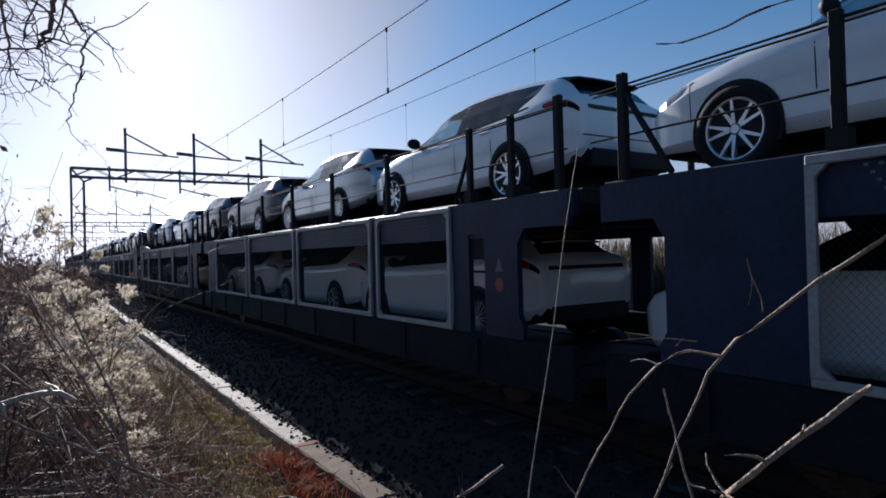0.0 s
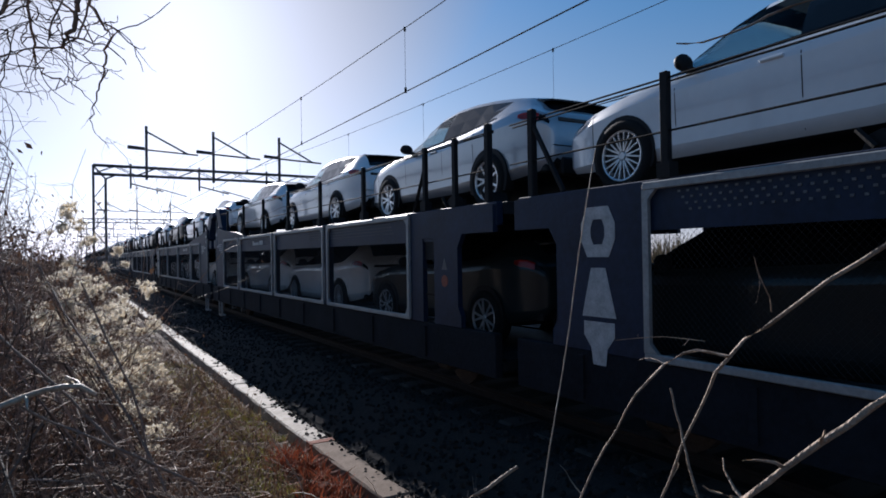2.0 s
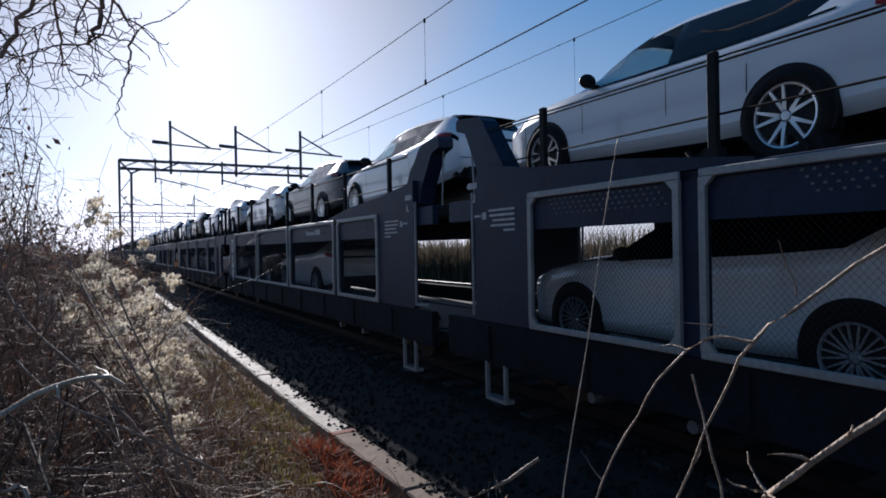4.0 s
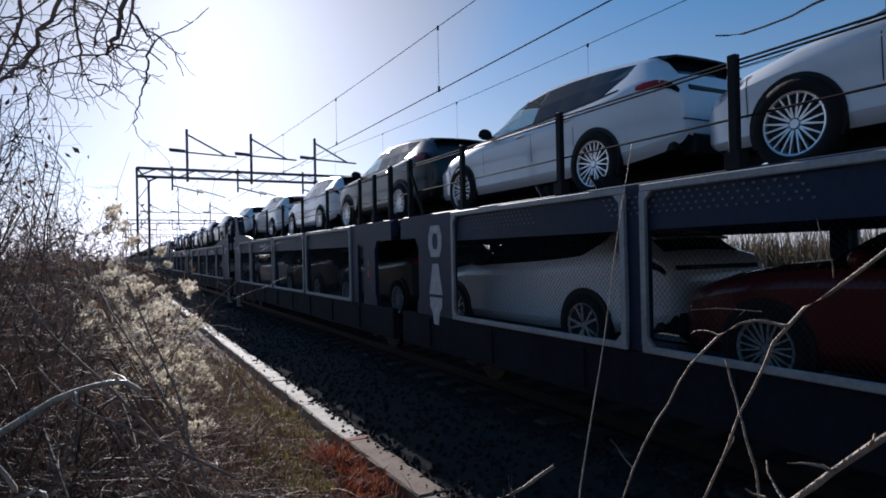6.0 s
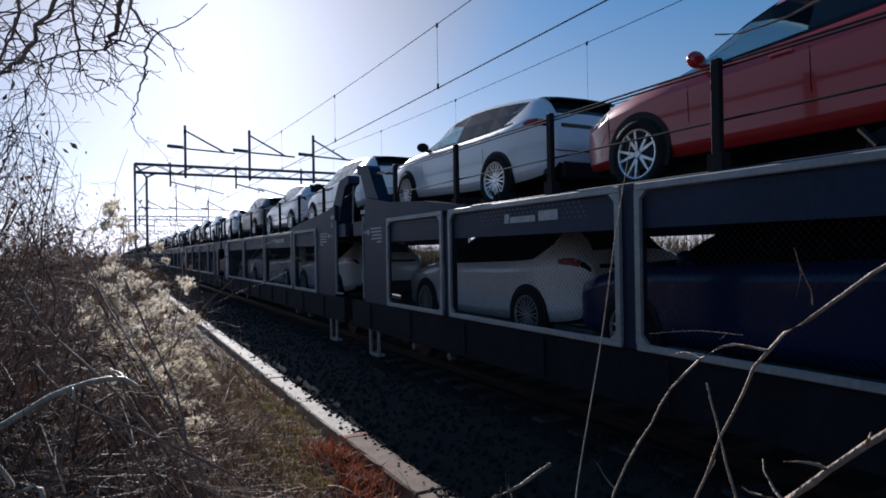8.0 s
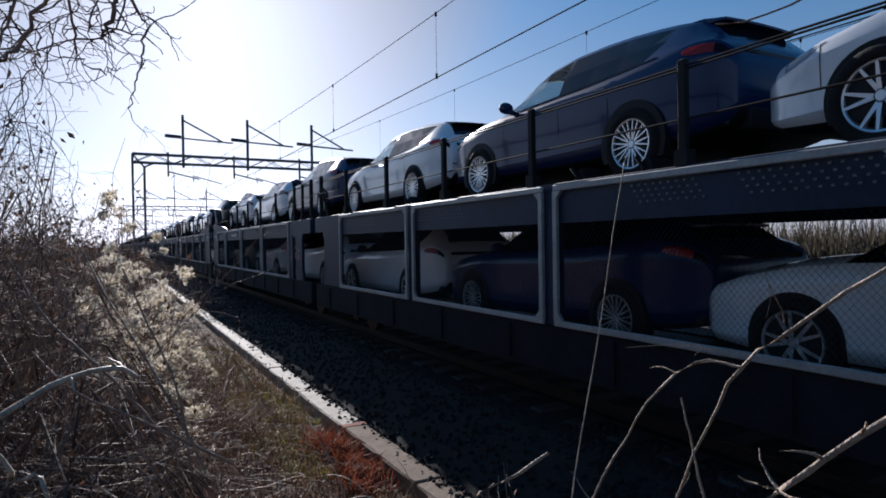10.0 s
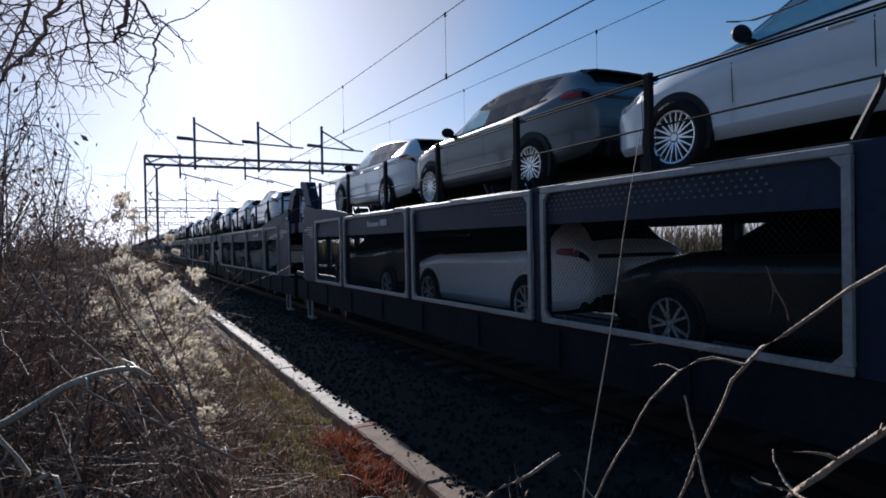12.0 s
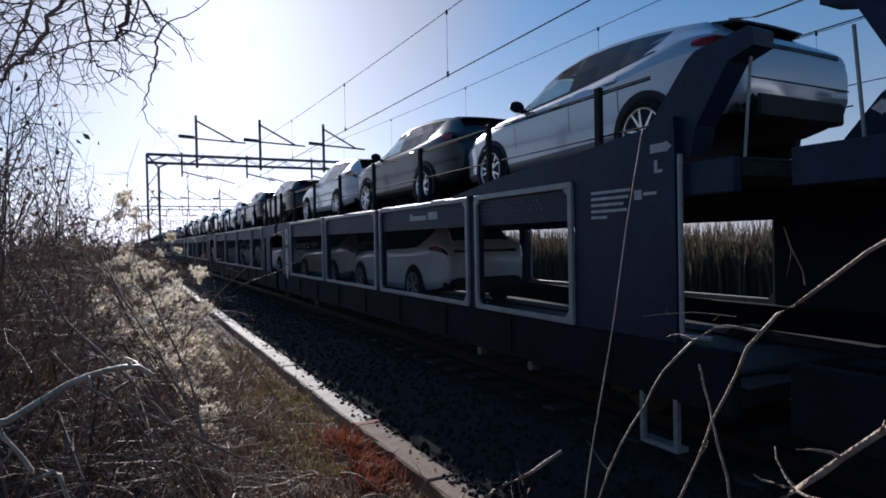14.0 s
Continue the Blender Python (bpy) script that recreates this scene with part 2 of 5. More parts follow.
# ------------------------------------------------------------------ ground and track
RAILX = 5.25      # middle of the train's track
PITCH = 15.05     # length of one wagon unit with its coupling


def terrain(x, y):
    pts = ((-400, 2.0), (-30, 1.4), (-6, 0.75), (-2.5, 0.35), (-0.4, 0.0), (0.8, -0.32), (1.6, -0.52), (2.34, -0.66), (2.36, -0.68), (2.7, -0.62), (3.1, -0.42), (3.75, -0.2),
           (4.2, -0.17), (14.6, -0.17), (15.6, -0.5), (17.0, -0.45), (30, 0.0), (400, 0.5))
    z = float(np.interp(x, [p[0] for p in pts], [p[1] for p in pts]))
    if x < 2.3:
        z += 0.07 * noise.noise(Vector((x * 1.3, y * 1.3, 0)))
    return z


xs = [-3000, -400, -100, -30, -12, -8, -6, -4.5, -3.5, -2.5, -1.8, -1.2, -0.6, -0.1, 0.4, 0.8, 1.2, 1.6, 2.0, 2.34]
ys = [-3000, -200, -60, -20] + [-8 + 0.8 * i for i in range(60)] + [45, 60, 100, 300, 3500]
V = [(x, y, terrain(x, y)) for x in xs for y in ys]
Fc = [(i * len(ys) + j, (i + 1) * len(ys) + j, (i + 1) * len(ys) + j + 1, i * len(ys) + j + 1) for i in range(len(xs) - 1) for j in range(len(ys) - 1)]
tagged(raw("ground_verge", V, Fc, SOIL, smooth=True), label="brown leaf-littered soil verge beside the railway", category="ground", kind="structure")
xs = [2.34, 2.36, 2.7, 2.9, 3.1, 3.4, 3.75, 4.2, 6.3, 8, 10.3, 12.2, 14.6, 15.6]
V = [(x, y, terrain(x, y)) for x in xs for y in ys]
Fc = [(i * len(ys) + j, (i + 1) * len(ys) + j, (i + 1) * len(ys) + j + 1, i * len(ys) + j + 1) for i in range(len(xs) - 1) for j in range(len(ys) - 1)]
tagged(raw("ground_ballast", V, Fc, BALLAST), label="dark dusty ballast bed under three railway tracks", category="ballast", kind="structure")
xs = [15.6, 17.0, 30, 100, 400, 3000]
V = [(x, y, terrain(x, y)) for x in xs for y in ys]
Fc = [(i * len(ys) + j, (i + 1) * len(ys) + j, (i + 1) * len(ys) + j + 1, i * len(ys) + j + 1) for i in range(len(xs) - 1) for j in range(len(ys) - 1)]
tagged(raw("ground_field", V, Fc, SOIL, smooth=True), label="bare brown field beyond the tracks", category="ground", kind="structure")

# loose stones on the shoulder
rng = random.Random(3)
V, Fc = [], []
ico = bmesh.new()
bmesh.ops.create_icosphere(ico, subdivisions=1, radius=1)
IV = [v.co.copy() for v in ico.verts]
IF = [tuple(v.index for v in f.verts) for f in ico.faces]
ico.free()
for i in range(5200):
    y = 2.0 + 26 * rng.random() ** 1.7
    x = rng.uniform(2.66, 4.3)
    s = rng.uniform(0.014, 0.034)
    if rng.random() < 0.2:
        x = 2.69 - 0.24 * rng.random() ** 2 * (0.3 + max(0, noise.noise(Vector((0, y * 1.7, 4))) + 0.4))
    z = terrain(max(x, 2.7), y) + s * 0.4 + (0.1 if x < 2.7 else 0)
    b = len(V)
    q = Euler((rng.uniform(0, 6), rng.uniform(0, 6), rng.uniform(0, 6))).to_matrix()
    sc = Vector((rng.uniform(.7, 1.4), rng.uniform(.7, 1.3), rng.uniform(.55, 1)))
    for v in IV:
        w = Vector((v.x * sc.x, v.y * sc.y, v.z * sc.z)) * s * rng.uniform(0.8, 1.15)
        w = q @ w
        V.append((x + w.x, y + w.y, z + w.z))
    Fc += [tuple(b + k for k in f) for f in IF]
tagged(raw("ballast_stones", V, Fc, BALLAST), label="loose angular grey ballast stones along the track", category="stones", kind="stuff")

# concrete trough wall: slabs end to end
kerb = tagged(new("concrete_kerb"), label="pale weathered concrete cable trough along the ballast edge", category="kerb", kind="structure")
rng = random.Random(5)
y, i = -4.95, 0
while y < 46:
    L = 1.98
    bm = box(bmesh.new(), -0.15, 0.15, 0, L, -0.35, 0, 0.018)
    bmesh.ops.subdivide_edges(bm, edges=[e for e in bm.edges if e.calc_length() > 1], cuts=9)
    for v in bm.verts:
        if v.co.z > -0.1:
            v.co += Vector((rng.uniform(-1, 1) * 0.007, 0, rng.uniform(-1, 1) * 0.004))
        if v.co.x > 0.1 and v.co.z > -0.1 and 4 < y < 8:
            v.co.x -= abs(rng.gauss(0, 0.02))
    s = part("slab", bm, CONCRETE_OLD if y < 6.5 else CONCRETE, kerb)
    s.matrix_basis = pose(2.53, y, -0.5 + rng.uniform(-.006, .006), 0, 0, rng.uniform(-.15, .15))
    y += L + 0.015
    i += 1
bm = bmesh.new()
box(bm, 2.385, 2.675, 6.92, 7.04, -0.51, -0.488, 0.004)
box(bm, 2.372, 2.39, 6.9, 7.1, -0.62, -0.492, 0.004)
part("rust_streak", bm, RUSTST, kerb, "reddish brown rust stain")

for tx in (RAILX, 9.25, 13.3):
    tr = tagged(new("railway_track"), label="dark steel rails on concrete sleepers", category="track", kind="structure")
    for sx in (-0.75, 0.75):
        bm = bmesh.new()
        prof = ((-.075, -.16), (.075, -.16), (.075, -.145), (.012, -.12), (.012, -.045), (.036, -.03), (.036, 0), (-.036, 0), (-.036, -.03), (-.012, -.045), (-.012, -.12), (-.075, -.145))
        A = [bm.verts.new((tx + sx + px_, -60, pz_)) for px_, pz_ in prof]
        B = [bm.verts.new((tx + sx + px_, 400, pz_)) for px_, pz_ in prof]
        for k in range(len(prof)):
            bm.faces.new((A[k], B[k], B[(k + 1) % len(prof)], A[(k + 1) % len(prof)]))
        part("rail", bm, RAILM, tr)
    if tx != 13.3:
        first = part("sleeper", box(bmesh.new(), -1.2, 1.2, -0.13, 0.13, -0.3, -0.15, 0.02), SLEEPER, tr)
        first.matrix_basis = pose(tx, -6, 0)
        for k in range(1, 70):
            share("sleeper", first, pose(tx, -6 + 0.6 * k, 0), tr)

# ------------------------------------------------------------------ overhead line
def truss(bm, x0, x1, y, z0, z1, dy=0.28, step=1.1):
    for yy in (y - dy, y + dy):
        for z in (z0, z1):
            box(bm, x0, x1, yy - 0.045, yy + 0.045, z - 0.045, z + 0.045)
        x, up_ = x0, True
        while x < x1 - 0.3:
            tube(bm, (x, yy, z0 if up_ else z1), (min(x + step, x1), yy, z1 if up_ else z0), 0.022, 4)
            x, up_ = x + step, not up_
    return bm


def gantry(y, xl=1.1, xr=17.0):
    g = tagged(new("catenary_gantry"), label="grey steel lattice gantry carrying overhead wires across the tracks", category="gantry", group="gantries over the tracks")
    g.matrix_basis = pose(0, y, 0)
    part("beam", truss(bmesh.new(), xl, xr, 0, 6.62, 7.12), GANTRY, g)
    for x in (xl, xr):
        s = 1 if x == xl else -1
        bm = bmesh.new()
        for xx in (x, x + s * 0.62):
            box(bm, xx - 0.06, xx + 0.06, -0.2, 0.2, -0.5, 7.12 if xx == x else 6.4)
        z, k = -0.2, 0
        while z < 6.0:
            tube(bm, (x + (0.62 * s if k else 0), 0, z), (x + (0 if k else 0.62 * s), 0, z + 0.9), 0.025, 4)
            z, k = z + 0.9, 1 - k
        tube(bm, (x + s * 0.62, 0, 6.35), (x + s * 1.15, 0, 6.62), 0.05, 4)
        tube(bm, (x + s * 0.62, 0, 6.35), (x, 0, 7.1), 0.05, 4)
        part("post", bm, GANTRY, g)
    for mx_ in (3.86, 7.65, 11.8):
        bm = bmesh.new()
        box(bm, mx_ - 0.07, mx_ + 0.07, -0.07, 0.07, 6.4, 9.6)
        tube(bm, (mx_, 0, 9.3), (mx_ + 2.3, 0, 8.1), 0.06, 5)
        tube(bm, (mx_ - 1.0, 0, 8.25), (mx_ + 2.9, 0, 8.08), 0.06, 5)
        tube(bm, (mx_ - 1.0, 0, 8.35), (mx_ - 0.1, 0, 8.3), 0.06, 6)
        part("mast", bm, GANTRY, g)
        bm = bmesh.new()
        box(bm, mx_ - 0.9, mx_ - 0.8, -0.06, 0.06, 5.85, 7.3)
        tube(bm, (mx_ - 0.85, 0, 6.15), (mx_ + 0.9, 0, 5.75), 0.05, 5)
        tube(bm, (mx_ + 0.5, 0, 5.95), (mx_ + 2.2, 0, 5.5), 0.035, 5)
        tube(bm, (mx_ + 0.55, 0, 5.85), (mx_ + 0.55, 0, 5.6), 0.03, 5)
        part("registration_arm", bm, GANTRY, g)
    return g


g0 = gantry(40)
for yy in (92, 146, 205, 265):
    copy_thing(g0, pose(0, yy, 0))
copy_thing(g0, pose(0, -28, 0))


def line_y(name, x, z, sag, r, y0, y1, parent, n=30):
    path = []
    for i in range(n + 1):
        f = i / n
        path.append((Vector((x, y0 + (y1 - y0) * f, z - sag * 4 * f * (1 - f))), r))
    V, Fc = twigs([path], 5)
    return raw(name, V, Fc, CABLE, parent)


for tx, cz, mz, phase in ((5.25, 4.72, 6.75, 9.83), (9.25, 4.75, 7.15, 10.3), (13.3, 4.75, 6.9, 8.0)):
    for y0, y1 in ((-28, 40), (40, 92), (92, 146)):
        c = tagged(new("overhead_wire"), label="black contact wire hung from a sagging messenger wire", category="wire", group="overhead wires")
        sag = 0.9 if y0 < 0 else 0.7
        line_y("contact_wire", tx, cz, 0.03, 0.011, y0, y1, c)
        line_y("messenger_wire", tx, mz, sag, 0.008, y0, y1, c)
        yy = phase - 5.9 * math.floor((phase - y0) / 5.9) + 0.01
        while yy < y1:
            f = (yy - y0) / (y1 - y0)
            zt = mz - sag * 4 * f * (1 - f)
            bm = bmesh.new()
            tube(bm, (tx, yy, cz - 0.03 * 4 * f * (1 - f)), (tx, yy, zt), 0.004, 4)
            box(bm, tx - 0.014, tx + 0.014, yy - 0.02, yy + 0.02, zt - 0.06, zt + 0.02)
            box(bm, tx - 0.014, tx + 0.014, yy - 0.02, yy + 0.02, cz - 0.05, cz + 0.05)
            part("dropper", bm, CABLE, c)
            yy += 5.9


# ------------------------------------------------------------------ wagon units
WB = 2.72         # wheelbase of the cars
NW, WW, GAP = 1.82, 2.98, 0.17
SPAN = NW + 3 * WW + 3 * GAP
ZS, ZB = 0.87, 2.23       # underside of the window frames, top of the deck beam


def window_frame(y0, y1, sx):
    """One light metal frame round an opening, from y0 down to y1."""
    bm = bmesh.new()
    xa, xb = sorted((sx * 1.5, sx * 1.535))
    t = 0.055
    box(bm, xa, xb, y1, y0, ZS, ZS + 0.06, 0.008)
    box(bm, xa, xb, y1, y0, ZB - 0.065, ZB - 0.004, 0.008)
    box(bm, xa, xb, y0 - t, y0, ZS + 0.06, ZB - 0.065)
    box(bm, xa, xb, y1, y1 + t, ZS + 0.06, ZB - 0.065)
    for yy, s in ((y0 - t, -1), (y1 + t, 1)):
        for zz, u in ((ZS + 0.06, 1), (ZB - 0.065, -1)):
            prism_x(bm, [(yy, zz), (yy + s * 0.07, zz), (yy, zz + u * 0.07)], xa, xb)
    return bm


def unit(order, front, rear, emblem):
    u = tagged(new("car_carrier_wagon"), category="railway wagon", group="wagons of the train",
               label="dark blue two-deck car-carrier wagon with light metal window frames")
    widths = [NW, WW, WW, WW] if order == "n" else [WW, WW, WW, NW]
    e0 = 1.6 if front == "C" else 1.68
    e1 = -SPAN - (1.82 if rear == "C" else 1.68)
    # decks and beams
    bm = box(bmesh.new(), -1.36, 1.36, e1, e0, 2.12, 2.225)
    for sx in (-1.0, 1.0):
        box(bm, sx - 0.32, sx + 0.32, e1, e0, 2.227, 2.255, 0.006)
    y = e0 - 0.4
    while y > e1:
        box(bm, -1.36, 1.36, y - 0.05, y + 0.05, 1.98, 2.118)
        y -= 1.2
    part("upper_deck", bm, DECKM, u, "dark steel upper deck with two wheel tracks")
    bm = box(bmesh.new(), -1.4, 1.4, e1, e0, 0.46, 0.56)
    for sx in (-1.0, 1.0):
        box(bm, sx - 0.32, sx + 0.32, e1, e0, 0.562, 0.585, 0.006)
    part("lower_deck", bm, DECKM, u)
    for sx in (-1, 1):
        xa, xb = sorted((sx * 1.4, sx * 1.498))
        bm = box(bmesh.new(), xa, xb, e1, e0, 0.4, ZS - 0.004, 0.01)
        y = e0 - 0.9
        while y > e1 + 0.5:
            box(bm, *sorted((sx * 1.498, sx * 1.52)), y - 0.03, y + 0.03, 0.45, ZS - 0.05)
            y -= 1.55
        part("sill_beam", bm, NAVY_DIRTY, u, "dusty dark blue lower side beam")
        bm = box(bmesh.new(), *sorted((sx * 1.37, sx * 1.46)), e1, e0, 2.0, ZB + 0.02, 0.008)
        part("deck_beam", bm, NAVY, u)
        bm = box(bmesh.new(), *sorted((sx * 1.462, sx * 1.49)), e1 + 0.9, e0 - 0.9, 1.86, ZB - 0.075)
        part("side_band", bm, NAVY, u, "dark perforated band under the upper deck")
        if sx < 0:
            bm = bmesh.new()
            y = -0.35
            while y > -SPAN + 0.3:
                if noise.noise(Vector((y * 0.5, 1.7, 0))) > -0.12:
                    for zz in (2.0, 2.045, 2.09, 2.135):
                        yy = y + zz * 0.7 - 1.45
                        box(bm, -1.496, -1.4905, yy - 0.011, yy + 0.011, zz - 0.008, zz + 0.008)
                y -= 0.075
            part("perforation", bm, DOTS, u, "rows of punched holes with light rims", kind="stuff")
            V, Fc = [], []
            yw = 0.0
            for wd in widths:
                for sg in (-1, 1):
                    o = -1.3
                    while o < wd:
                        z0, z1 = ZS + 0.05, 1.86
                        L = z1 - z0
                        pa, pb = (o, z0), (o + L * 0.9, z1)
                        lo = max(0.0, -pa[0] / (pb[0] - pa[0]))
                        hi = min(1.0, (wd - pa[0]) / (pb[0] - pa[0]))
                        if hi - lo > 0.02:
                            b_ = len(V)
                            for f in (lo, hi):
                                oo = pa[0] + (pb[0] - pa[0]) * f
                                oo = oo if sg > 0 else wd - oo
                                zz = pa[1] + (pb[1] - pa[1]) * f
                                V += [(-1.506, yw - oo, zz), (-1.503, yw - oo - 0.0012, zz), (-1.503, yw - oo + 0.0012, zz)]
                            Fc += [(b_, b_ + 1, b_ + 4, b_ + 3), (b_ + 1, b_ + 2, b_ + 5, b_ + 4), (b_ + 2, b_, b_ + 3, b_ + 5)]
                        o += 0.048
                yw -= wd + GAP
            raw("wire_mesh", V, Fc, WIRE, u, "fine dusty wire mesh over the openings", kind="stuff")
        y = 0.0
        for i, wd in enumerate(widths):
            part("window_frame", window_frame(y, y - wd, sx), GALV, u, "light galvanised metal opening frame")
            y -= wd
            if i < 3:
                bm = box(bmesh.new(), *sorted((sx * 1.4, sx * 1.495)), y - GAP - 0.01, y + 0.01, ZS, 2.0, 0.008)
                part("pillar", bm, NAVY, u)
            y -= GAP
    # end panels
    for end, y0, s in ((front, 0.0, 1), (rear, -SPAN, -1)):
        for sx in (-1, 1):
            xa, xb = sorted((sx * 1.44, sx * 1.503))
            Y = lambda o: y0 + s * o
            if end == "C":
                o1, o2 = (1.0, 1.6) if s > 0 else (1.12, 1.81)       # edge of the cut-out, end of the deck
                out = [(o1 + 0.06, ZS), (o1 + 0.06, 1.0), (o1, 1.1), (o1, 1.78), (o1 + 0.1, 1.93), (o2, 1.93), (o2, ZB - 0.01), (0.01, ZB - 0.01), (0.01, ZS)]
                slot = s < 0 and emblem != 2
                if slot:
                    out += [(0.32, ZS), (0.32, 1.9), (0.6, 1.9), (0.6, ZS)]
                bm = prism_x(bmesh.new(), [(Y(o), z) for o, z in out], xa, xb)
                part("end_panel", bm, NAVY, u, "dark blue end panel with a slot and a chamfered cut-out" if slot else "dark blue end panel with a chamfered cut-out")
                if slot and sx < 0:
                    for z, z_ in ((1.2, 1.225), (1.5, 1.525), (1.64, 1.895)):
                        part("slot_rung", box(bmesh.new(), -1.47, -1.445, *sorted((Y(0.325), Y(0.595))), z, z_), BLACK, u)
                bm = box(bmesh.new(), *sorted((sx * 1.38, sx * 1.45)), *sorted((Y(o2 - 0.22), Y(o2 - 0.14))), 1.94, 3.1, 0.01)
                if s > 0:
                    tube(bm, (sx * 1.42, Y(1.4), 2.95), (sx * 1.42, Y(0.98), 2.26), 0.026, 5)
                part("end_post", bm, BLACK, u)
            else:
                e = -0.28 if s > 0 else 0.05     # the leading end is the shorter one
                pe = 1.02 if s > 0 else 1.2
                out = [(0.01, ZS), (pe, ZS), (pe, 2.46), (1.14 + e, 2.62), (0.85 + e, 2.57), (0.0, 2.48), (-1.25, 2.4), (-2.4, 2.26), (-2.4, ZB), (0.01, ZB)]
                bm = prism_x(bmesh.new(), [(Y(o), z) for o, z in out], xa, xb)
                part("end_panel", bm, NAVY, u, "dark blue end panel with a rising top edge")
                out = [(0.72, 2.38), (0.8, 2.56), (1.22, 3.03), (1.3, 3.08), (1.74, 3.13), (1.78, 3.1), (1.78, 2.99), (1.58, 2.93), (1.3, 2.52), (1.24, 2.3)]
                bm = prism_x(bmesh.new(), [(Y(o + e), z + (0.11 if s > 0 and z > 2.7 else 0)) for o, z in out], *sorted((sx * 1.22, sx * 1.44)))
                part("gooseneck_arm", bm, NAVY, u, "dark blue cranked arm rising over the coupling")
                bm = bmesh.new()
                tube(bm, (sx * 1.5, Y(pe + 0.05), 0.92), (sx * 1.5, Y(pe + 0.05), 2.32), 0.02, 6)
                if s < 0:
                    tube(bm, (sx * 1.5, Y(pe + 0.05), 0.93), (sx * 1.44, Y(pe + 0.27), 0.93), 0.02, 6)
                tube(bm, (sx * 1.3, Y(1.66 + e), 2.96), (sx * 1.3, Y(1.6 + e), 2.2), 0.012, 5)
                part("handrail", bm, GALV, u, "pale metal handrail")
                bm = bmesh.new()
                for o in (0.75, 1.1):
                    box(bm, *sorted((sx * 1.46, sx * 1.5)), *sorted((Y(o + e), Y(o + e + 0.04))), 0.02, 0.42)
                box(bm, *sorted((sx * 1.38, sx * 1.5)), *sorted((Y(0.75 + e), Y(1.14 + e))), 0.0, 0.04)
                part("step", bm, GALV, u)
        # running gear
        bm = bmesh.new()
        Y = lambda o: y0 + s * o
        o = 0.2
        tube(bm, (-0.85, Y(o), 0.36), (0.85, Y(o), 0.36), 0.08, 8)
        for sx in (-0.75, 0.75):
            tube(bm, (sx - 0.065, Y(o), 0.36), (sx + 0.065, Y(o), 0.36), 0.36, 20)
        for sx in (-1.05, 1.05):
            box(bm, sx - 0.11, sx + 0.11, Y(o) - 0.14, Y(o) + 0.14, 0.22, 0.5, 0.03)
            box(bm, sx - 0.05, sx + 0.05, Y(o) - 0.6, Y(o) + 0.6, 0.46, 0.52, 0.01)
        part("wheelset", bm, WHEELM, u, "dark rusty steel wheelset")
        bm = box(bmesh.new(), -1.2, 1.2, *sorted((Y(1.3), Y(1.42))), 0.35, 0.6, 0.02)
        tube(bm, (0, Y(1.4), 0.5), (0, Y(1.88), 0.5), 0.11, 8)
        part("buffer_beam", bm, NAVY_DIRTY, u)
    # deck rail posts and cables
    f0 = 0.9 if front == "T" else 1.75
    f1 = -SPAN - (0.9 if rear == "T" else 1.75)
    for sx in (-1, 1):
        spots = [-0.15 - 1.9 * i for i in range(7)] + ([-SPAN - 0.98] if rear == "C" else [])
        for y in spots:
            bm = box(bmesh.new(), *sorted((sx * 1.4, sx * 1.455)), y - 0.035, y + 0.035, ZB, 3.05, 0.006)
            if y < -11 and rear == "C" and y > -SPAN - 0.5:
                tube(bm, (sx * 1.42, y, 2.85), (sx * 1.42, y + 0.32, 2.26), 0.024, 5)
            box(bm, *sorted((sx * 1.37, sx * 1.47)), y - 0.06, y + 0.06, ZB + 0.02, ZB + 0.14)
            part("rail_post", bm, BLACK, u)
        for z in ((3.0, 2.98, 2.6) if sx < 0 else (3.0, 2.6)):
            part("rail_cable", tube(bmesh.new(), (sx * 1.43, f1, z), (sx * (1.43 if z != 2.98 else 1.39), f0, z), 0.009, 5), CABLE, u)
    # wheel chocks on the upper deck
    for rel in ((-0.5, 4.55, 9.45) if front == "T" else (-0.78, 4.05, 8.82)):
        for dy in (-WB + 0.5, -WB - 0.36):
            bm = bmesh.new()
            yc = -rel + dy
            prism_x(bm, [(yc - 0.1, 2.257), (yc + 0.1, 2.257), (yc + 0.05, 2.38), (yc - 0.03, 2.41)], -1.16, -0.92)
            tube(bm, (-1.18, yc, 2.3), (-1.18, yc + 0.1, 2.42), 0.02, 5)
            part("wheel_chock", bm, BLACK, u, "black wheel chock")
    # painted marks: plain shapes and bars
    X = -1.503 - 0.004
    if emblem:
        yc = 0.49 if emblem == 1 else -SPAN - 0.5
        outer = ((-.19, .07), (-.12, .21), (.12, .21), (.19, .07), (.19, -.07), (.12, -.21), (-.12, -.21), (-.19, -.07))
        bm = bmesh.new()
        for i in range(8):
            (a, b), (c_, d_) = outer[i], outer[(i + 1) % 8]
            prism_x(bm, [(yc + a, 1.87 + b), (yc + c_, 1.87 + d_), (yc + c_ * .42, 1.87 + d_ * .5), (yc + a * .42, 1.87 + b * .5)], X, X + 0.004)
        bmesh.ops.remove_doubles(bm, verts=bm.verts, dist=0.0005)
        part("painted_emblem", bm, LETTER, u, "faded white painted ring emblem")
        bm = prism_x(bmesh.new(), [(yc - .19, 1.16), (yc - .08, 1.57), (yc + .08, 1.57), (yc + .19, 1.16)], X, X + 0.004)
        part("painted_emblem", bm, LETTER, u, "faded white painted wedge emblem")
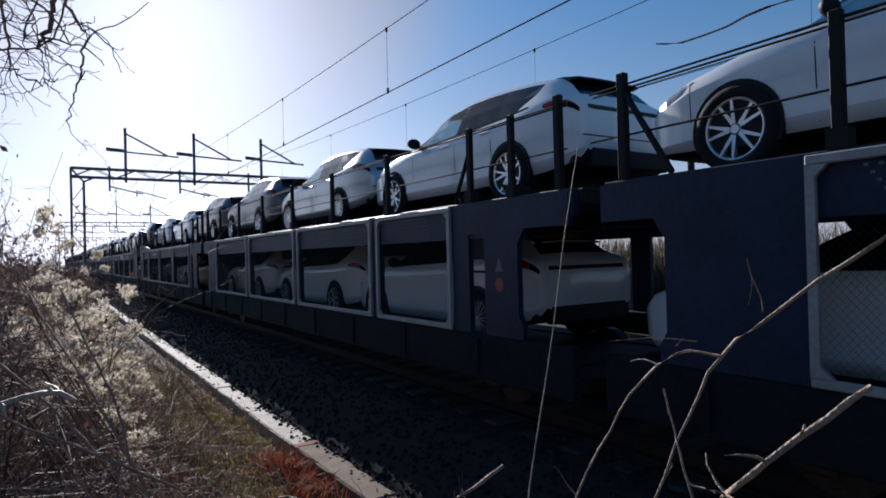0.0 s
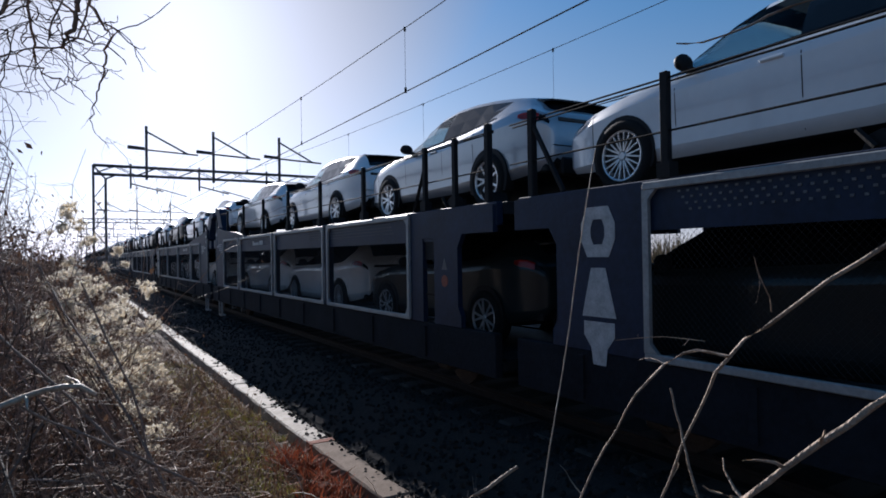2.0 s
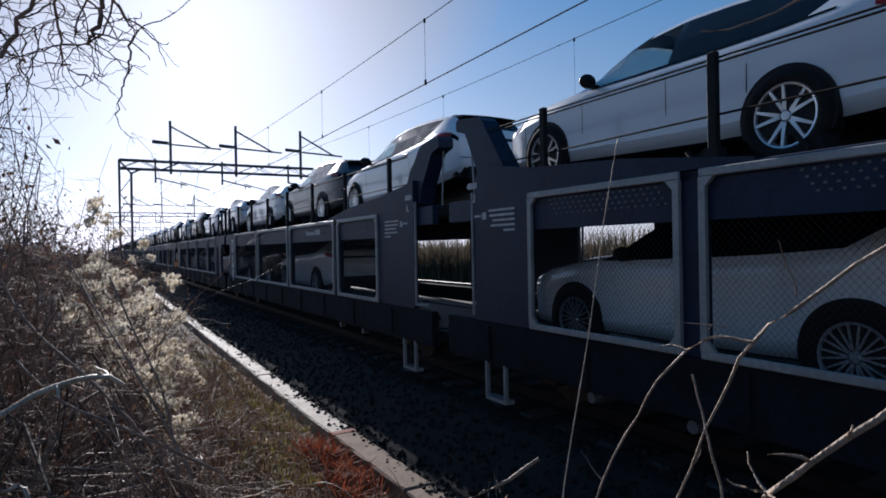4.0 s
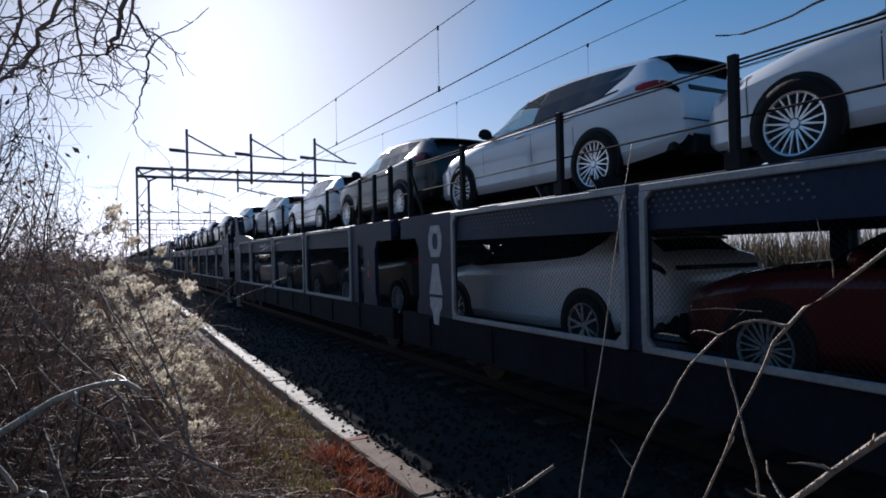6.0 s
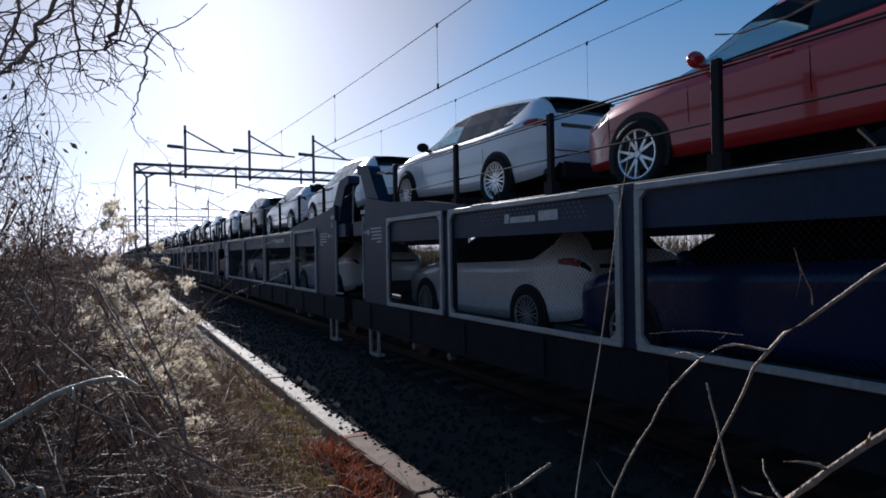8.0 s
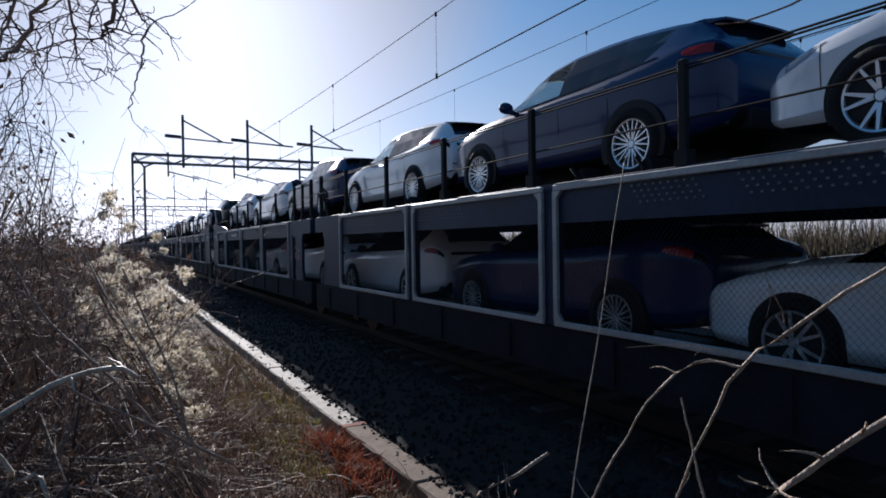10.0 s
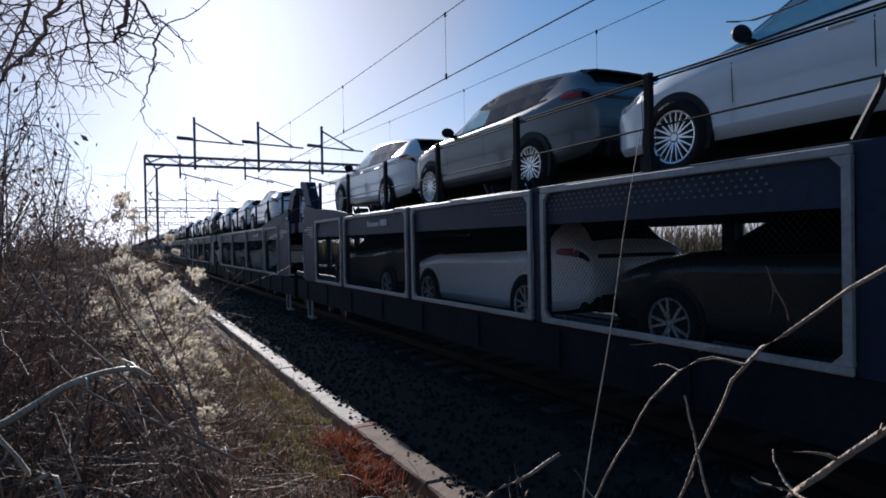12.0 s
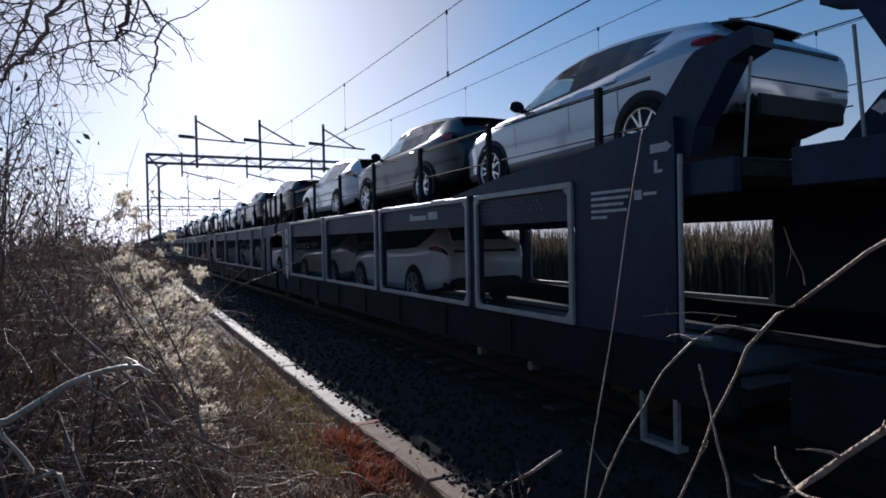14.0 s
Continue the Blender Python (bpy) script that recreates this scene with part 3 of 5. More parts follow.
        bm = prism_x(bmesh.new(), [(yc - .17, 1.12), (yc + .17, 1.12), (yc + .17, 1.0), (yc + .09, .9), (yc + .07, .76), (yc - .07, .76), (yc - .09, .9), (yc - .17, 1.0)], X, X + 0.004)
        part("painted_emblem", bm, LETTER, u, "faded white painted block emblem")
    if rear == "C" and emblem != 2:
        part("warning_mark", prism_x(bmesh.new(), [(-SPAN - 0.9, 1.52), (-SPAN - 0.84, 1.66), (-SPAN - 0.78, 1.52)], X, X + 0.004), DOTS, u, "small grey painted triangle")
        part("warning_mark", tube(bmesh.new(), (X, -SPAN - 0.84, 1.39), (X + 0.004, -SPAN - 0.84, 1.39), 0.07, 16), ORANGE, u, "round faded orange-red sticker")
    for end, y0, s in ((front, 0.0, 1), (rear, -SPAN, -1)):
        if end == "T":
            bm = bmesh.new()
            marks = [(0.25, 0.25 + wd, 2.08 - 0.055 * i, 2.105 - 0.055 * i) for i, wd in enumerate((0.48, 0.46, 0.4, 0.44, 0.2))]
            marks += [(0.78, 0.86, 2.0, 2.08), (0.88, 1.02, 2.03, 2.055), (1.0, 1.03, 2.2, 2.3), (1.03, 1.08, 2.2, 2.225), (0.96, 1.12, 2.36, 2.43)]
            for o, o_, za, zb in marks:
                box(bm, X, X + 0.004, *sorted((y0 + s * o, y0 + s * o_)), za, zb)
            prism_x(bm, [(y0 + s * 1.12, 2.35), (y0 + s * 1.18, 2.395), (y0 + s * 1.12, 2.44)], X, X + 0.004)
            for o in (-0.8, -1.86):
                cap = tube(bmesh.new(), (-1.47, y0 + s * o, 0.34), (-1.38, y0 + s * o, 0.34), 0.05, 12)
                box(cap, -1.44, -1.4, y0 + s * o - 0.025, y0 + s * o + 0.025, 0.34, 0.45)
                part("drain_cap", cap, DOTS, u, "dull grey round cap under the side beam")
            part("painted_notice", bm, LETTER, u, "small white painted notices and an arrow", kind="stuff")
    if "T" in (front, rear):
        bm = bmesh.new()
        yb = -3.22 if front == "T" else -7.5
        for o, wd, hh in ((0.0, 0.09, 0.1), (0.11, 0.44, 0.065), (0.61, 0.3, 0.1)):
            box(bm, -1.5, -1.496, yb - o - wd, yb - o, 1.99, 1.99 + hh)
        part("painted_mark", bm, LETTER, u, "row of faded white painted marks", kind="stuff")
    return u


# ------------------------------------------------------------------ cars
KINDS = {
    # along the car, front to back: y, underside, belt or bonnet edge, half width, crown or roof, half width of the roof
    "estate": dict(lift=0.0, clad=2, arch=0.362, word="estate car", win=((-0.62, -1.60), (-1.66, -2.42), (-2.47, -3.02)),
                   st=((0.91, 0.36, 0.55, 0.56, 0.57, 0.40), (0.87, 0.27, 0.63, 0.71, 0.66, 0.52), (0.74, 0.22, 0.71, 0.81, 0.76, 0.60), (0.42, 0.20, 0.81, 0.875, 0.87, 0.64),
                       (0.0, 0.20, 0.89, 0.895, 0.95, 0.67), (-0.34, 0.20, 0.925, 0.90, 0.985, 0.69), (-0.62, 0.20, 0.935, 0.90, 1.15, 0.66), (-0.95, 0.20, 0.94, 0.895, 1.31, 0.625),
                       (-1.22, 0.20, 0.945, 0.895, 1.39, 0.61), (-1.60, 0.20, 0.955, 0.895, 1.435, 0.605), (-1.66, 0.20, 0.957, 0.895, 1.437, 0.605), (-2.05, 0.20, 0.967, 0.90, 1.44, 0.60), (-2.42, 0.21, 0.98, 0.905, 1.425, 0.595),
                       (-2.47, 0.21, 0.982, 0.905, 1.422, 0.595), (-2.78, 0.22, 1.0, 0.905, 1.40, 0.585), (-3.02, 0.23, 1.02, 0.90, 1.375, 0.575), (-3.22, 0.25, 1.04, 0.885, 1.345, 0.565),
                       (-3.36, 0.27, 1.05, 0.86, 1.25, 0.57), (-3.50, 0.30, 1.04, 0.82, 1.10, 0.60), (-3.58, 0.33, 1.0, 0.78, 1.02, 0.61), (-3.65, 0.38, 0.94, 0.73, 0.95, 0.60), (-3.69, 0.45, 0.82, 0.69, 0.83, 0.56))),
    "suv": dict(lift=0.03, clad=2, arch=0.40, word="sport utility car", win=((-0.60, -1.58), (-1.64, -2.42), (-2.47, -2.98)),
                st=((0.91, 0.40, 0.64, 0.58, 0.66, 0.42), (0.87, 0.30, 0.74, 0.73, 0.77, 0.55), (0.74, 0.25, 0.83, 0.83, 0.88, 0.62), (0.42, 0.23, 0.91, 0.895, 0.965, 0.66),
                    (0.0, 0.23, 0.97, 0.91, 1.03, 0.69), (-0.34, 0.23, 0.995, 0.915, 1.055, 0.70), (-0.60, 0.23, 1.0, 0.915, 1.21, 0.67), (-0.92, 0.23, 1.005, 0.91, 1.37, 0.64),
                    (-1.2, 0.23, 1.01, 0.91, 1.46, 0.63), (-1.58, 0.23, 1.02, 0.91, 1.505, 0.625), (-1.64, 0.23, 1.022, 0.91, 1.507, 0.625), (-2.05, 0.23, 1.03, 0.915, 1.51, 0.62), (-2.42, 0.24, 1.045, 0.92, 1.495, 0.615),
                    (-2.47, 0.24, 1.047, 0.92, 1.49, 0.615), (-2.78, 0.25, 1.065, 0.92, 1.465, 0.605), (-2.98, 0.26, 1.08, 0.915, 1.44, 0.60), (-3.22, 0.28, 1.10, 0.90, 1.40, 0.585),
                    (-3.36, 0.30, 1.11, 0.88, 1.31, 0.59), (-3.52, 0.33, 1.10, 0.845, 1.15, 0.62), (-3.60, 0.36, 1.06, 0.81, 1.08, 0.63), (-3.66, 0.41, 1.0, 0.76, 1.01, 0.61), (-3.70, 0.48, 0.88, 0.72, 0.89, 0.58))),
    "hatch": dict(lift=0.01, clad=2, arch=0.385, word="hatchback car", win=((-0.60, -1.58), (-1.64, -2.36), (-2.41, -2.84)),
                  st=((0.91, 0.37, 0.58, 0.57, 0.60, 0.42), (0.87, 0.28, 0.67, 0.72, 0.70, 0.54), (0.74, 0.22, 0.76, 0.82, 0.81, 0.61), (0.42, 0.21, 0.85, 0.885, 0.905, 0.65),
                      (0.0, 0.21, 0.92, 0.90, 0.98, 0.68), (-0.34, 0.21, 0.95, 0.905, 1.01, 0.69), (-0.60, 0.21, 0.955, 0.905, 1.17, 0.66), (-0.92, 0.21, 0.965, 0.90, 1.33, 0.63),
                      (-1.2, 0.21, 0.975, 0.90, 1.42, 0.615), (-1.58, 0.21, 0.99, 0.90, 1.465, 0.61), (-1.64, 0.21, 0.992, 0.90, 1.467, 0.61), (-2.0, 0.21, 1.01, 0.905, 1.462, 0.605), (-2.36, 0.22, 1.035, 0.91, 1.435, 0.595),
                      (-2.41, 0.22, 1.04, 0.91, 1.43, 0.595), (-2.64, 0.23, 1.06, 0.91, 1.40, 0.585), (-2.84, 0.24, 1.08, 0.905, 1.37, 0.575), (-3.14, 0.26, 1.09, 0.89, 1.31, 0.565),
                      (-3.30, 0.28, 1.08, 0.87, 1.22, 0.57), (-3.47, 0.31, 1.06, 0.83, 1.09, 0.60), (-3.58, 0.34, 1.01, 0.79, 1.03, 0.61), (-3.65, 0.39, 0.95, 0.74, 0.96, 0.60), (-3.69, 0.46, 0.83, 0.70, 0.84, 0.57))),
}
NK = 13      # points on half a cross section
_wheels = {}


def wheel(parent, x, y, style, rim=True):
    s = -1 if x < 0 else 1
    if style not in _wheels:
        # tyre and rim are built once and shared
        bm = bmesh.new()
        n = 32
        prof = ((-.088, .236), (-.104, .246), (-.112, .275), (-.108, .308), (-.085, .335), (.085, .335), (.11, .305), (.11, .243))
        rings = [[bm.verts.new((a, r * math.cos(k * math.tau / n), r * math.sin(k * math.tau / n))) for k in range(n)] for a, r in prof]
        for i in range(len(prof) - 1):
            for k in range(n):
                bm.faces.new((rings[i][k], rings[i][(k + 1) % n], rings[i + 1][(k + 1) % n], rings[i + 1][k]))
        for xx in (-.03, .05):
            bm.faces.new([bm.verts.new((xx, .24 * math.cos(k * math.tau / n), .24 * math.sin(k * math.tau / n))) for k in range(n)])
        bmesh.ops.recalc_face_normals(bm, faces=bm.faces)
        t = part("tyre", bm, TYRE, None, smooth=True)
        bm = bmesh.new()
        for (a0, r0, a1, r1) in ((-.092, .240, -.104, .234), (-.104, .234, -.100, .220), (-.100, .220, -.035, .206)):
            A = [bm.verts.new((a0, r0 * math.cos(k * math.tau / n), r0 * math.sin(k * math.tau / n))) for k in range(n)]
            B = [bm.verts.new((a1, r1 * math.cos(k * math.tau / n), r1 * math.sin(k * math.tau / n))) for k in range(n)]
            for k in range(n):
                bm.faces.new((A[k], A[(k + 1) % n], B[(k + 1) % n], B[k]))
        ns = 10 if style == 0 else 5
        wdt = 0.013 if style == 0 else 0.024
        for k in range(ns):
            for off in ((-0.1, 0.1) if style == 0 else (-0.16, 0.16)):
                a = k * math.tau / ns
                c1 = Vector((0, math.cos(a + off * 1.5), math.sin(a + off * 1.5)))
                cm = Vector((0, math.cos(a + off * 0.6), math.sin(a + off * 0.6)))
                p0, p1 = cm * 0.045, c1 * 0.222
                nrm = (p1 - p0).normalized().cross(Vector((1, 0, 0))) * wdt / 2
                q = [p0 - nrm * 1.3, p0 + nrm * 1.3, p1 + nrm * 0.8, p1 - nrm * 0.8]
                f = [bm.verts.new(v + Vector((-.086 if i < 2 else -.101, 0, 0))) for i, v in enumerate(q)]
                b = [bm.verts.new(v + Vector((-.06, 0, 0))) for v in q]
                bm.faces.new(f)
                for i in range(4):
                    bm.faces.new((f[i], f[(i + 1) % 4], b[(i + 1) % 4], b[i]))
        tube(bm, (-.06, 0, 0), (-.092, 0, 0), 0.058, 12, 0.034)
        bmesh.ops.recalc_face_normals(bm, faces=bm.faces)
        r = part("rim", bm, ALLOY, None)
        _wheels[style] = (t.data, r.data)
        bpy.data.objects.remove(t)
        bpy.data.objects.remove(r)
    tm, rm = _wheels[style]
    t = new("wheel", tm)
    t.parent = parent
    t.matrix_basis = pose(x - s * 0.11, y, 0.335, 0, 0, 0 if s < 0 else 180)
    tagged(t, label="black tyre")
    if not rim:
        return
    r = new("rim", rm)
    r.parent = t
    tagged(r, label="spoked bright alloy rim")


def section(st, y):
    """Half a cross section of the car at y, from the middle of the floor to the middle of the roof."""
    ys_ = [s[0] for s in st][::-1]
    zu, zb, w, zr, rw = (float(np.interp(y, ys_, [s[i] for s in st][::-1])) for i in range(1, 6))
    d = max(zr - zb, 0.0)
    e = min(0.06, d * 0.3)
    h = zb - zu
    bw = w * 0.94
    return [(0, zu), (w * 0.80, zu), (w * 0.94, zu + 0.04), (w * 0.985, zu + h * 0.2), (w * 0.985, zu + h * 0.42), (w * 0.993, zu + h * 0.62), (w * 1.0, zu + h * 0.82), (w * 0.982, zu + h * 0.93),
            (bw, zb), ((bw + rw) / 2 + 0.012, zb + (zr - e - zb) * 0.52), (rw, zr - e), (rw - 0.055, zr - e * 0.2), (rw * 0.55, zr + 0.01), (0, zr + 0.018)]


def skin(st, y, k, sx, off=0.0):
    """A point on the car's skin, between the section points, off it by a little."""
    sec = section(st, y)
    j = min(int(k), NK - 1)
    a, b = sec[j], sec[j + 1]
    f = k - j
    n = Vector((b[1] - a[1], -(b[0] - a[0])))
    n = n.normalized() * off if n.length > 1e-6 else n
    return Vector((sx * (a[0] + (b[0] - a[0]) * f + n.x), y, a[1] + (b[1] - a[1]) * f + n.y))


def patch(bm, st, rows, sx, off, thick=0.006):
    """A thin panel that follows the skin: rows of (y, lower, upper) in section points."""
    grid = [[bm.verts.new(skin(st, y, lo + (hi - lo) * h / 3, sx, off)) for h in range(4)] for y, lo, hi in rows]
    fs = [bm.faces.new((a[h], b[h], b[h + 1], a[h + 1])) for a, b in zip(grid, grid[1:]) for h in range(3)]
    bmesh.ops.solidify(bm, geom=fs, thickness=thick)
    return bm


_cars = {}


def car(kind, col, style, full=True):
    key = (kind, col, style, full)
    if key in _cars:
        return _cars[key]
    K = KINDS[kind]
    st = K["st"]
    c = tagged(new("car"), label="new %s %s lashed on the wagon deck" % (CAR_WORD[col], K["word"]), category="car", group="cars on the train")
    P = CAR_PAINT[col]
    ys_ = [s[0] for s in st]
    wins = K["win"]
    # the skin is lofted once; its faces are shared out between body, windows and screens
    half = [section(st, y) for y in ys_]
    ring = [[(a, b) for a, b in s] + [(-a, b) for a, b in s[1:-1]][::-1] for s in half]
    n = len(ring[0])
    bins = {"body": []}
    for i in range(len(ys_) - 1):
        ya, yb = ys_[i], ys_[i + 1]
        for k in range(n):
            q = [(i, k), (i, (k + 1) % n), (i + 1, (k + 1) % n), (i + 1, k)]
            kk = k if k < NK else n - 1 - k
            right = k >= NK
            mi, home = 0, "body"
            if kk < K["clad"]:
                mi = 1
            if kk in (8, 9):
                for j, (w0, w1) in enumerate(wins):
                    if w1 - 0.001 <= yb and ya <= w0 + 0.001:
                        home = "side_window%d%d" % (j, right)
                        if j == 2 and yb <= w1 + 0.001:
                            home = "quarter%d" % right
                if home == "body" and wins[2][1] < ya <= -0.34 and yb >= wins[2][1]:
                    mi = 2
            if kk >= 10 and -0.35 <= ya <= -0.3 or kk >= 10 and -1.0 < ya < -0.35:
                home = "windscreen"
            if kk >= 11 and -3.4 < ya < -3.2:
                home = "rear_window"
            bins.setdefault(home, []).append((q, mi))
    for right in (0, 1):          # the rearmost pane ends in a kicked-up point
        for q, mi in bins.pop("quarter%d" % right, []):
            q = sorted(q, key=lambda e: (e[0], e[1] if not right else -e[1]))     # front low, front high, rear low, rear high
            low = (q[0][1] if not right else n - q[0][1]) == 8
            a_, b_, c_, d_ = q
            if low:
                bins["side_window2%d" % right].append(([a_, b_, d_], 0))
                bins["body"].append(([a_, d_, c_], 0))
            else:
                bins["side_window2%d" % right].append(([a_, b_, d_, c_], 0))

    def sheet(items, name, mats, label="", solid=0.0):
        bm, seen = bmesh.new(), {}
        for q, mi in items:
            vs = []
            for i, k in q:
                if (i, k) not in seen:
                    seen[(i, k)] = bm.verts.new((ring[i][k][0], ys_[i], ring[i][k][1]))
                vs.append(seen[(i, k)])
            bm.faces.new(vs).material_index = mi
        if name == "body":
            for (i, k), v in seen.items():        # crisp lines along sill, shoulder and belt
                if (i + 1, k) in seen and k in (3, 6, 8, n - 3, n - 6, n - 8):
                    e = bm.edges.get((v, seen[(i + 1, k)]))
                    if e:
                        e.smooth = False
            for i in (0, len(ys_) - 1):
                bm.faces.new([seen[(i, k)] for k in range(n)]).material_index = 0
            bmesh.ops.recalc_face_normals(bm, faces=bm.faces)
        else:
            bmesh.ops.recalc_face_normals(bm, faces=bm.faces)
            bmesh.ops.solidify(bm, geom=bm.faces[:], thickness=solid)
        return part(name, bm, mats, c, label, smooth=name in ("body", "windscreen"))

    for home in sorted(bins):
        if home == "body":
            sheet(bins[home], "body", [P, PLASTIC, GLASS])
        elif home.startswith("side_window"):
            front = home[11] == "0"
            if full or home[12] == "1":
                clear = front and full
                sheet(bins[home], "side_window", CLEAR if clear else GLASS, "clear front side window" if clear else "dark side window", 0.004)
        elif home == "windscreen":
            sheet(bins[home], home, CLEAR if full else GLASS, "", 0.004)
        else:
            sheet(bins[home], home, GLASS, "dark rear window", 0.004)
    if full:
        bm = bmesh.new()
        for sx in (-0.36, 0.36):
            box(bm, sx - 0.24, sx + 0.24, -1.72, -1.58, 0.5, 1.12, 0.04)
            box(bm, sx - 0.12, sx + 0.12, -1.76, -1.67, 1.13, 1.3, 0.03)
        box(bm, -0.62, 0.62, -2.72, -2.56, 0.5, 1.08, 0.04)
        box(bm, -0.66, 0.66, -0.72, -0.42, 0.62, 0.93, 0.04)
        part("seats", bm, PLASTIC, c, "dark seats and dashboard")
    for y in (0.0, -WB):
        for sx in (-1, 1):
            w = max(a for a, b in section(st, y)[3:7])
            if full or sx < 0:
                bm = bmesh.new()
                R_ = K["arch"]
                pts = [(y + R_ * math.cos(a), 0.345 + R_ * math.sin(a)) for a in [radians(-24 + 228 * k / 22) for k in range(23)]]
                prism_x(bm, pts, *sorted((sx * (w - 0.12), sx * (w + 0.003))))
                part("wheel_arch", bm, PLASTIC, c)
            wheel(c, sx * (w + 0.032), y, style, full or sx < 0)
    for sx in (-1, 1):
        bm = patch(bmesh.new(), st, [(-3.27, 6.62, 7.05), (-3.34, 6.38, 7.35), (-3.46, 6.3, 7.45), (-3.55, 6.35, 7.45)], sx, 0.008, 0.012)
        part("tail_light", bm, RED_LENS, c, "red tail light", smooth=False)
        bm = bmesh.new()
        patch(bm, st, [(0.36, 7.0, 7.25), (0.5, 6.5, 7.7), (0.66, 6.2, 8.1), (0.8, 6.1, 8.3)], sx, 0.006, 0.01)
        if full:
            part("headlight", bm, CLEAR_LENS, c, "clear headlight")
        else:
            bm.free()
        if full or sx < 0:
            m_ = skin(st, -0.72, 8.0, sx, 0.0)
            bm = bmesh.new()
            bmesh.ops.create_uvsphere(bm, u_segments=12, v_segments=8, radius=1)
            for v in bm.verts:
                v.co = Vector((v.co.x * 0.105, (v.co.y * 0.075 if v.co.y > 0 else v.co.y * 0.03), v.co.z * 0.072))
            bmesh.ops.translate(bm, verts=bm.verts, vec=m_ + Vector((sx * 0.1, 0.0, 0.06)))
            box(bm, *sorted((m_.x - sx * 0.03, m_.x + sx * 0.1)), -0.745, -0.695, m_.z - 0.005, m_.z + 0.03)
            part("door_mirror", bm, PLASTIC if col in "wsgd" else P, c, smooth=True)
    # rear: dark band between the lights, black bumper insert, plate recess
    zl = skin(st, -3.6, 7.0, 1).z
    bm = box(bmesh.new(), -0.60, 0.60, -3.675, -3.6, zl - 0.035, zl + 0.012, 0.008)
    for sx in (-1, 1):
        patch(bm, st, [(-3.552, 6.4, 7.4), (-3.6, 6.45, 7.4), (-3.655, 6.5, 7.3)], sx, 0.006, 0.01)
    part("tailgate_trim", bm, GLASS, c, "gloss black trim between the tail lights")
    bm = box(bmesh.new(), -0.60, 0.60, -3.712, -3.58, 0.30 + K["lift"], 0.50 + K["lift"], 0.02)
    for sx in (-1, 1):
        box(bm, *sorted((sx * 0.58, sx * 0.76)), -3.62, -3.45, 0.33 + K["lift"], 0.43 + K["lift"], 0.02)
    part("rear_bumper", bm, PLASTIC, c, "black lower bumper")
    # spoiler over the rear window
    sec = section(st, -3.22)
    rw, zr = sec[11][0], sec[11][1]
    bm = bmesh.new()
    rows_ = []
    for xx in (-1.0, -0.92, -0.5, 0, 0.5, 0.92, 1.0):
        dz = 0.018 * (1 - xx * xx)
        tip = 0.20 if abs(xx) < 0.95 else 0.12
        rows_.append([bm.verts.new((xx * rw, yy, zz + dz)) for yy, zz in ((-3.10, zr + 0.024), (-3.22, zr + 0.016), (-3.22 - tip, zr - 0.022), (-3.22 - tip, zr - 0.042), (-3.26, zr - 0.04))])
    for a, b in zip(rows_, rows_[1:]):
        for i in range(5):
            bm.faces.new((a[i], a[(i + 1) % 5], b[(i + 1) % 5], b[i]))
    bm.faces.new(rows_[0])
    bm.faces.new(rows_[-1][::-1])
    bmesh.ops.recalc_face_normals(bm, faces=bm.faces)
    part("roof_spoiler", bm, GLASS if col in "wsg" else P, c, "gloss black roof spoiler" if col in "wsg" else "")
    if full:
        for yh in (-1.42, -2.30):
            p = skin(st, yh, 6.35, -1)
            part("door_handle", box(bmesh.new(), p.x - 0.022, p.x + 0.01, yh - 0.09, yh + 0.09, p.z - 0.014, p.z + 0.014, 0.008), P, c)
        bm = bmesh.new()
        for yh, k0, k1 in ((-0.58, 2.4, 8), (-1.63, 2.4, 8), (-2.40, 4.2, 8)):
            patch(bm, st, [(yh + 0.004, k0, k1), (yh - 0.004, k0, k1)], -1, 0.0025, 0.003)
        patch(bm, st, [(0.40, 4.0, 7.0), (0.392, 4.0, 7.0)], -1, 0.0025, 0.003)
        part("panel_gap", bm, PLASTIC, c, kind="stuff")
        bm = bmesh.new()
        patch(bm, st, [(y, 7.8, 8.08) for y in (-0.66, -1.1, -1.6, -2.1, -2.6, wins[2][1])], -1, 0.004, 0.006)
        part("window_trim", bm, GLASS, c, "thin gloss black trim along the window sill")
        part("bumper_seam", box(bmesh.new(), -0.7, 0.7, -3.70, -3.6, 0.62 + K["lift"], 0.63 + K["lift"]), PLASTIC, c)
    _cars[key] = c
    return c


# ------------------------------------------------------------------ make up the train
TOWERS = {-18, -14, -10, -6, -2, 2, 6, 8, 12, 14, 18, 22}
UPPER = {-1: "gsw", 0: "wdw", 1: "dww", 2: "wws", 3: "wnw", 4: "dws", 5: "wgw", 6: "wss", 7: "ndw", 8: "wwd", 9: "wwd", 10: "nww", 11: "gww", 12: "wRg", 13: "wsd", 14: "wwn", 15: "wnw",
         16: "wgw", 17: "ww-", 18: "wgw", 19: "gww", 20: "wdd", 21: "wds", 22: "wnw"}
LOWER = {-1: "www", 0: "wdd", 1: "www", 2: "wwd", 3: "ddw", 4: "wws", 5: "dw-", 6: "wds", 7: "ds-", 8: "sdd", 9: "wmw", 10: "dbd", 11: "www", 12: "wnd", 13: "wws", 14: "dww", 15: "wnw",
         16: "www", 17: "ww-", 18: "dwd", 19: "sdd", 20: "wsw", 21: "sw-", 22: "www"}
rng = random.Random(11)
MOVING = []
units = {}
EMBLEM = {1: 1, 3: 1, 5: 1, 7: 1, 9: 1, 11: 1, 13: 1, 16: 2, 19: 1, 21: 1}
